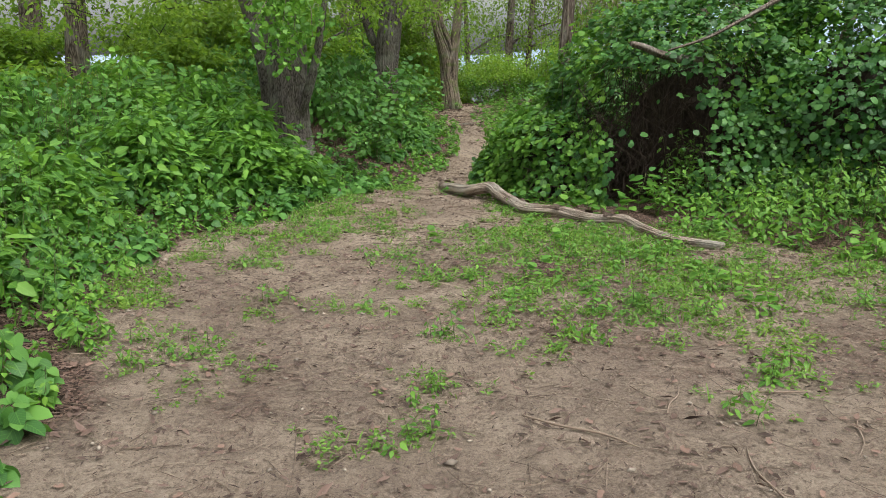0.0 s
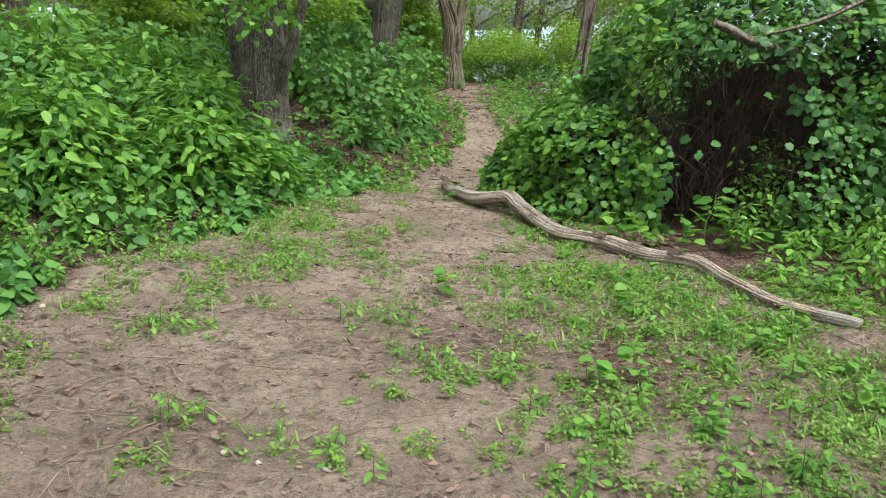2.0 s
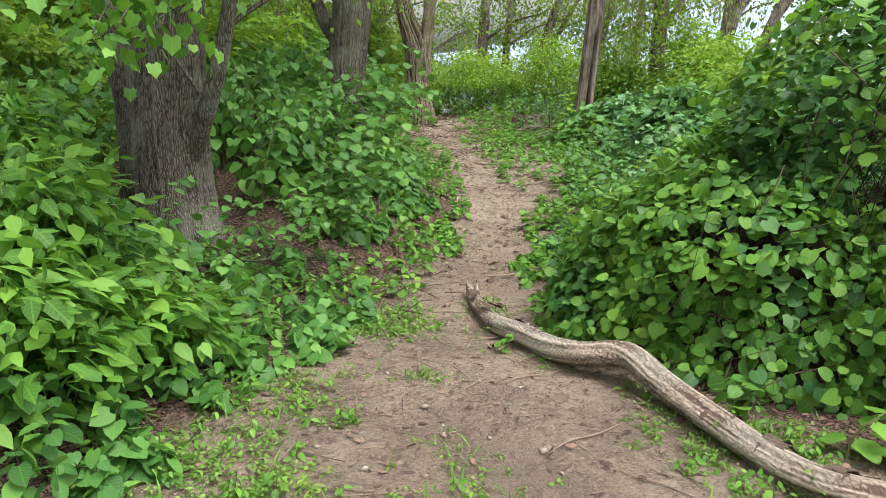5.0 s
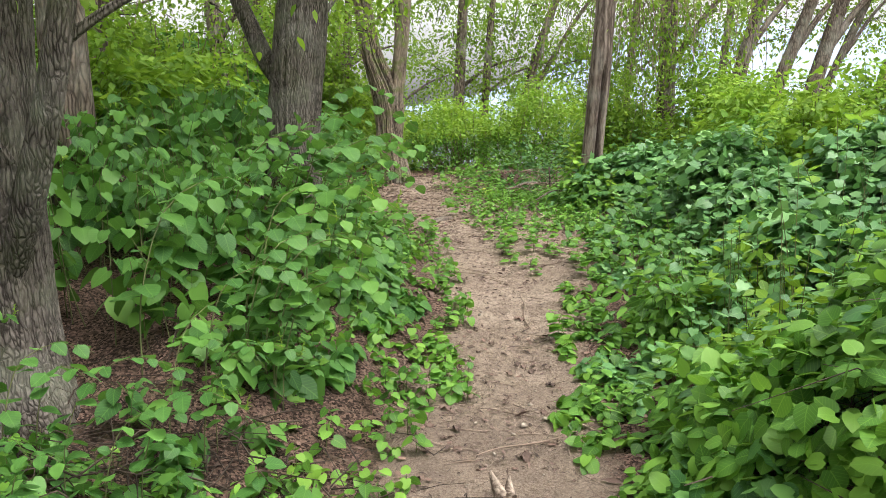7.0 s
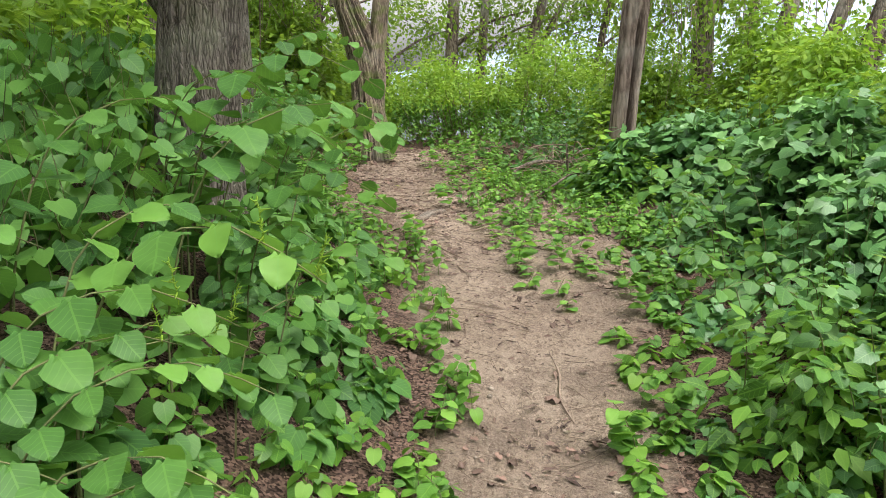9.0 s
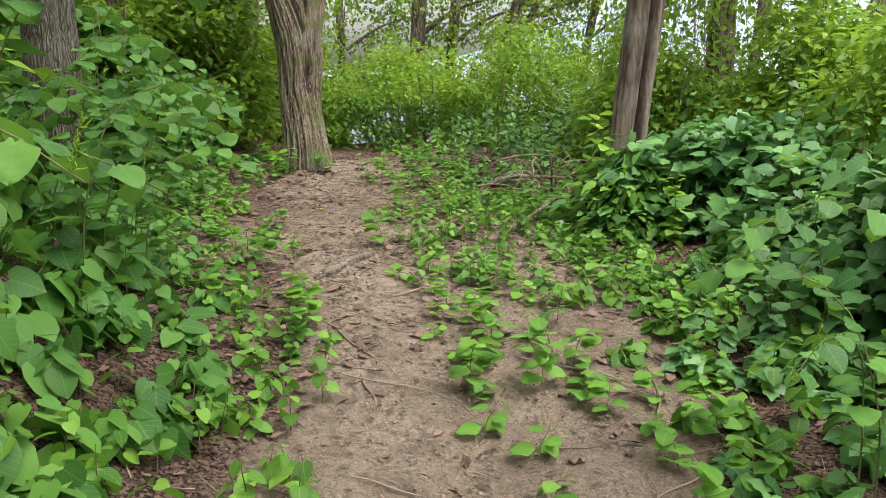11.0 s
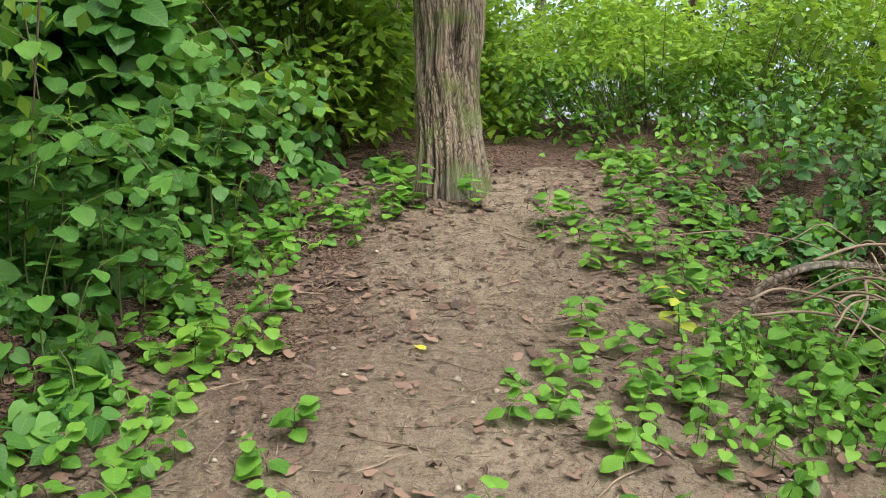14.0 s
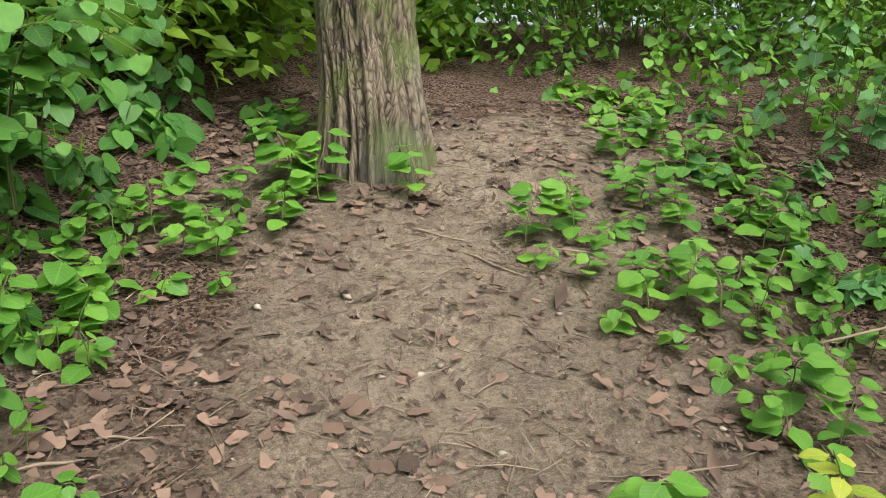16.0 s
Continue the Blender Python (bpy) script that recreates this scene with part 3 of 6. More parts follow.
def build_trees():
    # the big double tree beside the clearing
    g = ground_at(-2.4, 13.1)
    crown = np.concatenate([spray_centres(-3.2, 14.6, 3.2, 6.5, 2.2, 45), spray_centres(-2.3, 11.9, 2.6, 3.2, 0.5, 8, 0.0),
                            spray_centres(-4.4, 12.4, 2.3, 3.4, 1.4, 14, 0.0), spray_centres(-1.5, 13.6, 2.4, 3.4, 0.9, 14, 0.0),
                            spray_centres(-0.6, 15.4, 2.7, 4.0, 1.7, 34, 0.0), spray_centres(-2.2, 12.2, 2.35, 3.3, 0.7, 16, 0.0), spray_centres(-5.2, 14.0, 2.5, 4.0, 1.5, 20, 0.0)])
    tree("maple_tree", "large grey furrowed tree with forked trunk and drooping leafy branches", (-2.4, 13.1, g),
         [(-2.4, 13.0, g - 0.3, 0.40), (-2.48, 13.1, g + 0.3, 0.335), (-2.5, 13.1, 1.2, 0.31), (-2.48, 13.12, 2.3, 0.305), (-2.36, 13.15, 3.4, 0.27), (-2.2, 13.2, 6, 0.2), (-2.0, 13.4, 9, 0.1)],
         [[(-2.72, 13.3, g - 0.2, 0.28), (-2.75, 13.3, 1.2, 0.235), (-2.88, 13.32, 1.9, 0.2), (-3.15, 13.4, 2.7, 0.16), (-3.9, 13.3, 4.6, 0.12), (-4.3, 13.2, 8, 0.06)],
          [(-2.38, 13.02, 0.6, 0.05), (-2.18, 12.86, 1.1, 0.075), (-1.98, 12.75, 1.7, 0.065), (-1.82, 12.75, 2.6, 0.05), (-1.6, 12.8, 4.2, 0.03)],
          [(-1.97, 12.76, 1.85, 0.03), (-1.7, 12.8, 2.05, 0.02), (-1.3, 12.9, 2.25, 0.01)],
          [(-2.16, 12.7, 1.35, 0.02), (-2.36, 12.6, 1.75, 0.016), (-2.5, 12.6, 2.1, 0.01)]],
         BARK_GREY, 30, 0.028, 0.2, (crown, (0.2, 0.2, 0.26), 64, 0.09), 3, OVAL, around=150, rings=150)
    # second trunk on the bank
    g = ground_at(-1.05, 16.2)
    tree("bank_tree", "straight grey tree with rough flaking bark on the bank", (-1.05, 16.2, g),
         [(-1.16, 16.3, g - 0.3, 0.28), (-1.14, 16.3, 1.3, 0.24), (-1.02, 16.3, 2.6, 0.232), (-0.93, 16.35, 4.2, 0.21), (-0.8, 16.4, 9, 0.1)],
         [[(-1.08, 16.32, 1.72, 0.07), (-1.28, 16.42, 1.95, 0.085), (-1.55, 16.6, 2.5, 0.08), (-1.9, 16.8, 3.4, 0.07), (-2.5, 17, 5, 0.04)]],
         BARK_GREY, 24, 0.04, 0.15, (spray_centres(-1.2, 17.2, 2.9, 5.5, 2.2, 42), (0.28, 0.28, 0.32), 60, 0.085), 11, OVAL, around=110, rings=120)
    g = ground_at(-1.28, 19.5)
    tree("rough_tree", "rough grey trunk half hidden by heart-leaved stems", (-1.28, 19.5, g),
         [(-1.3, 19.5, g - 0.3, 0.2), (-1.28, 19.5, 1.6, 0.165), (-1.3, 19.5, 3.0, 0.15), (-1.4, 19.6, 7, 0.06)],
         [[(-1.3, 19.5, 2.2, 0.05), (-0.9, 19.6, 2.9, 0.035), (-0.4, 19.8, 3.6, 0.015)]],
         BARK_GREY, 18, 0.05, 0.2, (spray_centres(-1.5, 20.6, 2.7, 5.0, 1.6, 40), (0.28, 0.28, 0.32), 55, 0.085), 13, OVAL, around=80, rings=80)
    # ridged trunk where the path turns
    g = ground_at(0.27, 23.9)
    tree("locust_tree", "brown tree with deeply ridged mossy bark and a long cleft", (0.27, 23.9, g),
         [(0.30, 23.85, g - 0.3, 0.34), (0.28, 23.9, g + 0.15, 0.27), (0.22, 24.1, 1.1, 0.245), (0.17, 24.3, 2.0, 0.27), (-0.06, 24.4, 2.7, 0.20), (-0.35, 24.5, 4.5, 0.17), (-0.7, 24.6, 8, 0.08)],
         [[(0.27, 24.18, 1.55, 0.14), (0.38, 24.28, 2.3, 0.14), (0.48, 24.3, 3.2, 0.13), (0.65, 24.4, 5, 0.11), (1.0, 24.5, 8, 0.05)]],
         BARK_BROWN, 17, 0.12, 0.22, (spray_centres(0, 25.2, 2.9, 5.5, 2.0, 48), (0.3, 0.3, 0.35), 60, 0.06), 17, OVAL, around=130, rings=120, gash=(0.4, 0.16, 1.3, 2.6, 0.35))
    # pale trunk with a dark split on the other side
    g = ground_at(2.97, 20.4)
    tree("split_tree", "slim pale trunk with a dark vertical split in its bark", (2.97, 20.4, g),
         [(2.98, 20.5, g - 0.2, 0.2), (3.01, 20.5, 0.9, 0.16), (3.1, 20.5, 2.1, 0.152), (3.17, 20.5, 3.2, 0.14), (3.25, 20.5, 8, 0.07)],
         [], BARK_PALE, 5, 0.025, 0.2, (spray_centres(3.4, 21.6, 3.3, 5.5, 1.8, 30), (0.3, 0.3, 0.4), 55, 0.07), 23, OVAL, around=70, rings=90, gash=(0.15, 0.2, 0.75, 2.1, 0.72))
    # slim trees along the river bank
    for k, (x, y, dx, r, h) in enumerate([(2.45, 31, 0.05, 0.17, 9), (3.15, 31.2, 0.08, 0.12, 8), (3.75, 31, 0.33, 0.14, 8), (3.5, 31.4, 0.55, 0.08, 7), (5.85, 31, 0.2, 0.1, 8),
                                          (7.0, 30.5, 0.1, 0.11, 9), (-0.9, 30.5, 0.05, 0.14, 9), (-3.2, 29.5, 0.1, 0.16, 9), (-6.0, 28, -0.1, 0.15, 9), (1.1, 31.5, -0.05, 0.1, 8), (9.5, 30, 0.1, 0.12, 8), (-1.8, 28.5, 0.1, 0.1, 8)]):
        z = ground_at(x, y)
        tree("river_tree", "slim dark leaning tree on the river bank", (x, y, z),
             [(x, y, z - 0.3, r * 1.25), (x + dx * 1.2, y, z + 1.6, r), (x + dx * 3.2, y, z + 4.0, r * 0.85), (x + dx * h, y, z + h, r * 0.3)],
             [[(x + dx * 2.2, y, z + 2.9, r * 0.4), (x + dx * 2.2 + 0.9, y + 0.2, z + 3.5, r * 0.25), (x + dx * 2.2 + 1.9, y + 0.1, z + 3.8, r * 0.1)]],
             BARK_FAR, 8, 0.07, 0.15, (spray_centres(x + dx * 3, y + 0.6, z + 1.9, z + h * 0.8, 1.7, 64, 0.0), (0.14, 0.14, 0.36), 52, 0.115), 40 + k, BROAD, around=20, rings=30)
    for k, (x, y, dx, r) in enumerate([(7.2, 25, 0.37, 0.15), (8.0, 25, 0.52, 0.14), (8.9, 25, 0.42, 0.17), (9.2, 25.3, 0.62, 0.09), (10.4, 25, 0.5, 0.13), (12.5, 26, 0.3, 0.15)]):
        z = ground_at(x, y)
        tree("leaning_tree", "slim brown leaning tree beside the river", (x, y, z),
             [(x - dx * 0.3, y, z - 0.3, r * 1.2), (x + dx * 0.7, y, z + 1.4, r), (x + dx * 2.2, y, z + 3.5, r * 0.9), (x + dx * 5.5, y, z + 8, r * 0.3)],
             [[(x + dx * 1.6, y, z + 2.5, r * 0.5), (x + dx * 1.6 + 0.7, y + 0.1, z + 3.4, r * 0.4), (x + dx * 1.6 + 1.7, y + 0.2, z + 4.3, r * 0.15)]],
             BARK_FAR, 8, 0.07, 0.1, (spray_centres(x + dx * 3.5, y + 1.2, z + 2.9, z + 6.0, 1.8, 34, 0.0), (0.24, 0.24, 0.45), 55, 0.11), 60 + k, BROAD, around=20, rings=30)
    for k, (x, y, dx, r, low, many) in enumerate([(-3.0, 16.1, 0.0, 0.19, 2.6, 48), (-6.8, 15, 0.05, 0.2, 1.5, 50), (-4.0, 20, 0.08, 0.17, 1.5, 60), (-2.4, 22, -0.1, 0.14, 1.6, 60), (-0.7, 26.5, 0.06, 0.1, 1.9, 60),
                                                  (-9, 18, 0, 0.25, 1.2, 70), (-2.5, 26, 0.05, 0.12, 1.6, 70), (5.4, 23.5, 0.0, 0.17, 2.6, 45), (6.5, 16, 0.1, 0.22, 2.8, 40), (8.5, 12, 0.2, 0.22, 1.4, 80),
                                                  (10.5, 19, 0.1, 0.2, 2.5, 50), (-9, 9.5, 0, 0.24, 1.8, 80), (8.5, 5, 0, 0.25, 2.8, 50), (-8, 2, 0, 0.25, 3.2, 50), (7, -5, 0, 0.25, 3.0, 50), (-6, -6, 0, 0.25, 3.0, 50), (11.5, 14, 0.1, 0.2, 1.0, 80)]):
        z = ground_at(x, y)
        tree("woodland_tree", "dark trunk with vines and a leafy crown", (x, y, z),
             [(x, y, z - 0.3, r * 1.3), (x + dx * 1.5, y, z + 1.5, r), (x + dx * 4, y, z + 4, r * 0.8), (x + dx * 8, y, z + 9, r * 0.3)],
             [[(x + dx * 2, y, z + 2, r * 0.45), (x + dx * 2 + 0.8, y - 0.2, z + 3.2, r * 0.3), (x + dx * 2 + 1.6, y - 0.4, z + 4, r * 0.1)]],
             BARK_FAR, 10, 0.08, 0.2, (spray_centres(x + dx * 3, y, z + low, z + 5.6, 2.2, many, 0.1), (0.2, 0.2, 0.3), 66, 0.115), 80 + k, BROAD, around=26, rings=36)


build_trees()


# ---- undergrowth ----
def undergrowth(name, label, xy, H, leaf, per, form, material, **more):
    keep = H > 0.04
    leaf = np.broadcast_to(leaf, (len(xy),))[keep]
    xy, H = xy[keep], H[keep]
    (P, D, N, S), (A, M, B) = herb_arrays(xy, H, leaf, per, **more)
    stuff(name, leaf_mesh(name, P, D, N, S, form, material), label, "undergrowth")
    if name in ("outer_undergrowth", "woodland_shrubs", "clearing_weeds"):
        return
    stuff(name + "_stems", stem_mesh(name + "_stems", A, M, B, 0.0025 + 0.0025 * np.clip(H, 0, 1.2), STEM), "thin green stems under " + label, "stems")


def clear_of_trunks(xy):
    keep = np.ones(len(xy), bool)
    for x, y, r in ((-2.5, 13.0, 0.65), (-1.08, 16.3, 0.4), (0.25, 24.0, 0.45), (3.05, 20.5, 0.3), (-1.28, 19.5, 0.3)):
        keep &= (xy[:, 0] - x) ** 2 + (xy[:, 1] - y) ** 2 > r * r
    return xy[keep]


def thin_bank(xy, H, share=0.75):
    """The bank below the big tree is mostly bare earth and twigs."""
    bare = np.exp(-((((xy[:, 0] + 1.65) / 0.85) ** 2 + ((xy[:, 1] - 12.2) / 0.85) ** 2) ** 2))
    hollow = np.exp(-((((xy[:, 0] + 1.75) / 0.75) ** 2 + ((xy[:, 1] - 12.75) / 0.5) ** 2) ** 2))
    return np.where(rng.uniform(0, 1, len(xy)) < np.maximum(share * bare, 0.93 * hollow), 0, H)


def build_undergrowth():
    # left of the clearing
    xy = clear_of_trunks(area_points(-9, -0.8, 0.6, 12.3, 38))
    d = left_edge(xy[:, 1]) - xy[:, 0] + (fbm(xy[:, 0] * 1.6, xy[:, 1] * 1.6, 51) - 0.5) * 0.9
    bump = 0.3 + 1.35 * fbm(xy[:, 0] * 1.1, xy[:, 1] * 1.1, 53)
    bump = bump * rng.uniform(0.6, 1.35, len(xy))
    H = np.where(d > 0, np.clip(0.14 + 0.36 * d, 0, 1.15) * bump, 0)
    H *= 1 - 0.72 * np.exp(-(((xy[:, 0] + 2.2) / 0.9) ** 2 + ((xy[:, 1] - 12.3) / 0.75) ** 2))
    H = thin_bank(xy, H, 0.5)
    undergrowth("herb_thicket", "dense green broad-leaved herbs beside the clearing", xy, H * np.interp(xy[:, 1], [7, 9], [1, 0.5]), np.interp(xy[:, 1], [3, 9], [0.072, 0.092]), 17, OVAL, HERB)
    xy = clear_of_trunks(area_points(-6, -0.8, 1.2, 12.3, 30))
    xy = xy[rng.uniform(0, 1, len(xy)) < np.interp(xy[:, 1], [2, 6, 8], [0.4, 0.5, 1.0])]
    d = left_edge(xy[:, 1]) - xy[:, 0] + (fbm(xy[:, 0] * 1.6, xy[:, 1] * 1.6, 57) - 0.5) * 0.8
    H = np.where(d > 0, np.clip(0.12 + 0.32 * d, 0, 1.0) * (0.3 + 1.35 * fbm(xy[:, 0] * 1.1, xy[:, 1] * 1.1, 53)), 0)
    H *= 1 - 0.72 * np.exp(-(((xy[:, 0] + 2.2) / 0.9) ** 2 + ((xy[:, 1] - 12.3) / 0.75) ** 2))
    H = thin_bank(xy, H, 0.4)
    undergrowth("heart_leaf_herbs", "heart-leaved green plants mixed with herbs", xy, H, 0.12, 10, HEART, KNOT, droop=0.6)
    # the bank left of the path
    xy = clear_of_trunks(area_points(-5.5, 0.6, 12.0, 24.5, 34))
    d = left_edge(xy[:, 1]) - xy[:, 0] + (fbm(xy[:, 0] * 1.8, xy[:, 1] * 1.8, 61) - 0.5) * 0.5
    tall = np.interp(xy[:, 1], [12, 13, 15.5, 18, 21, 24.5], [0.6, 0.72, 0.8, 0.75, 1.0, 1.4])
    onset = np.interp(xy[:, 1], [12, 13.5, 15, 17, 19], [0.8, 0.62, 0.45, 0.3, 0.12])
    H = np.where(d > 0.02 + onset, np.clip(0.08 + 0.75 * smooth(0.35, 1.25, d - onset) * tall + 0.12 * d, 0, 1.6) * (0.65 + 0.6 * fbm(xy[:, 0], xy[:, 1], 63)), 0)
    H *= 1 - 0.6 * np.exp(-(((xy[:, 0] + 2.0) / 0.8) ** 2 + ((xy[:, 1] - 12.4) / 0.7) ** 2))
    H = thin_bank(xy, H, 0.5)
    H *= 1 - 0.75 * np.exp(-(((xy[:, 0] + 2.1) / 0.5) ** 2 + ((xy[:, 1] - 15.1) / 0.45) ** 2))
    undergrowth("knotweed_thicket", "tall arching heart-leaved stems on the bank", xy, H, 0.15, 9, HEART, KNOT, lean=0.5, low=0.25, droop=0.8)
    xy = area_points(-2.2, 0.7, 11.6, 23.5, 95)
    d = left_edge(xy[:, 1]) - xy[:, 0] + (fbm(xy[:, 0] * 2.2, xy[:, 1] * 2.2, 65) - 0.5) * 0.5
    H = np.where((d > np.interp(xy[:, 1], [16.5, 18], [-0.05, -0.4])) & (d < 1.5) & (rng.uniform(0, 1, len(xy)) < np.interp(xy[:, 1], [12, 13, 17, 18.5], [0.7, 0.7, 0.6, 0.3]) * np.clip(1.9 * fbm(xy[:, 0] * 2.6, xy[:, 1] * 2.6, 68) - 0.2, 0.1, 1.4)), 0.05 + 0.17 * rng.uniform(0, 1, len(xy)), 0)
    undergrowth("bank_creeper", "low trailing green leaves on the bare bank", xy, thin_bank(xy, H, 0.2), np.interp(xy[:, 1], [16, 18], [0.078, 0.062]), 6, HEART, HERB)
    xy = clear_of_trunks(area_points(-2.2, 0.5, 18.2, 23.8, 26))
    d = left_edge(xy[:, 1]) - xy[:, 0] + (fbm(xy[:, 0] * 2.0, xy[:, 1] * 2.0, 66) - 0.5) * 0.5
    H = np.where((d > -0.12) & (d < 1.5) & (rng.uniform(0, 1, len(xy)) < 0.3 + 0.6 * smooth(0.5, 1.1, d)), (0.16 + 0.3 * smooth(0, 0.9, d)) * rng.uniform(0.5, 1.2, len(xy)), 0)
    undergrowth("path_side_herbs", "leafy stalks with pale green leaves beside the path", xy, H, 0.11, 7, HEART, KNOT, low=0.4)
    # right of the path
    xy = clear_of_trunks(area_points(0.4, 5.6, 11.3, 24.8, 30))
    d = xy[:, 0] - right_edge(xy[:, 1]) + (fbm(xy[:, 0] * 1.8, xy[:, 1] * 1.8, 67) - 0.5) * 0.6
    tall = np.interp(xy[:, 1], [11.3, 13, 15, 16.5, 18, 20, 24], [1.1, 1.05, 0.85, 0.5, 0.42, 0.42, 0.45]) + 0.25 * smooth(2.5, 4, xy[:, 0])
    H = np.where(d > 0.05, np.clip(0.08 + 0.85 * smooth(0.2, 1.5, d) * tall, 0, 1.4) * (0.05 + 1.75 * smooth(0.25, 0.75, fbm(xy[:, 0] * 1.5, xy[:, 1] * 1.5, 69))) * rng.uniform(0.7, 1.2, len(xy)), 0)
    H = np.where((xy[:, 1] > 17.5) & (d < 1.4) & (rng.uniform(0, 1, len(xy)) < 0.55), 0, H)
    undergrowth("vine_groundcover", "dense lobed green vine leaves beside the path", xy, H, 0.105, 11, LOBED, VINE)
    xy = area_points(0.4, 5.5, 11.5, 26.6, 40)
    d = xy[:, 0] - right_edge(xy[:, 1]) + (fbm(xy[:, 0] * 2.2, xy[:, 1] * 2.2, 71) - 0.5) * 0.7
    H = np.where((d > -0.1) & (rng.uniform(0, 1, len(xy)) < np.interp(xy[:, 1], [12, 16, 19, 21, 24.5, 25.2], [1, 0.6, 0.5, 0.28, 0.24, 0.35])), 0.08 + 0.5 * smooth(0.1, 1.4, d) * rng.uniform(0.3, 1, len(xy)), 0)
    undergrowth("fresh_herbs", "fresh light green herbs along the path edge", xy, H, 0.095, 8, HEART, HERB)
    xy = area_points(0.8, 2.7, 17.6, 23.4, 90)
    inner = np.interp(xy[:, 1], [17.6, 19, 20, 21.5, 22.5, 23.4], [1.5, 1.15, 0.95, 0.95, 1.1, 1.25])
    H = np.where((xy[:, 0] > inner) & (fbm(xy[:, 0] * 2.1, xy[:, 1] * 2.1, 74) + 0.12 * smooth(0, 1, xy[:, 0] - inner) > 0.57 + 0.09 * smooth(20.8, 22.2, xy[:, 1]) + rng.uniform(-0.06, 0.1, len(xy))), rng.uniform(0.06, 0.22, len(xy)), 0)
    undergrowth("path_edge_herbs", "low fresh herbs creeping over the edge of the path", xy, H, 0.062, 7, HEART, HERB, low=0.25)
    # right of the clearing
    xy = area_points(2.4, 9, 3.5, 10, 34)
    d = xy[:, 0] - right_edge(xy[:, 1]) + (fbm(xy[:, 0] * 1.6, xy[:, 1] * 1.6, 73) - 0.5) * 0.9
    H = np.where(d > 0, np.clip(0.12 + 0.3 * d, 0, 0.9) * (0.6 + 0.7 * fbm(xy[:, 0], xy[:, 1], 75)), 0)
    undergrowth("clearing_herbs", "green herbs along the clearing's far side", xy, H, 0.12, 11, OVAL, HERB)
    # thin outer woods
    xy = area_points(-26, 26, -12, 30, 3)
    xy = xy[(xy[:, 0] < -8.8) | (xy[:, 0] > 8.8) | (xy[:, 1] < -2.5)]
    undergrowth("outer_undergrowth", "green undergrowth of the surrounding woods", xy, 0.3 + 1.2 * fbm(xy[:, 0] * 0.5, xy[:, 1] * 0.5, 79), 0.34, 5, BROAD, TREE_LEAF, low=0.05)
    # background woodland floor
    xy = np.concatenate([area_points(-14, -4.5, 12, 30, 9), area_points(6, 15, 8, 27, 9), area_points(-5, 0.9, 25.2, 30, 13), area_points(4, 7, 24.5, 28, 11), area_points(-14, -9, 0, 12, 6)])
    H = 0.35 + 1.3 * fbm(xy[:, 0] * 0.6, xy[:, 1] * 0.6, 77)
    undergrowth("woodland_shrubs", "leafy shrubs on the woodland floor", xy, H, 0.15, 18, BROAD, TREE_LEAF, low=0.05)


build_undergrowth()


def build_hanging_vines():
    """Bare and leafy vines that hang from the trees in curtains."""
    for x, y, w, top, low, n in ((5.0, 23.0, 0.9, 4.6, 1.3, 130), (-1.0, 25.2, 0.35, 4.2, 1.0, 40), (4.3, 22.2, 0.4, 4.2, 1.6, 40), (-2.9, 21.0, 1.0, 3.6, 1.2, 40)):
        A = np.column_stack([rng.normal(x, w, n), rng.normal(y, 0.35, n), rng.uniform(top - 1, top, n)])
        B = A + np.column_stack([rng.normal(0, 0.35, n), rng.normal(0, 0.2, n), -rng.uniform(0.8, top - low - 0.4, n)])
        M = 0.5 * (A + B) + rng.normal(0, 0.12, A.shape)
        stuff("hanging_vine", stem_mesh("hanging_vine", A, M, B, rng.uniform(0.003, 0.009, n), TWIG), "dry yellowish vine stems hanging from a tree", "hanging vines")
        P = np.concatenate([M, B, A * 0.3 + B * 0.7]).repeat(5, 0)
        P = P + rng.normal(0, 0.12, P.shape)
        D = rng.normal(0, 0.5, P.shape) - np.array([0, 0, 0.8])
        stuff("vine_foliage", leaf_mesh("vine_foliage", P, D, rng.normal(0, 0.4, P.shape) + np.array([0, -0.4, 0.8]), rng.uniform(0.06, 0.12, len(P)), BROAD, TREE_LEAF), "green leaves of vines hanging from a tree", "vine leaves")


build_hanging_vines()


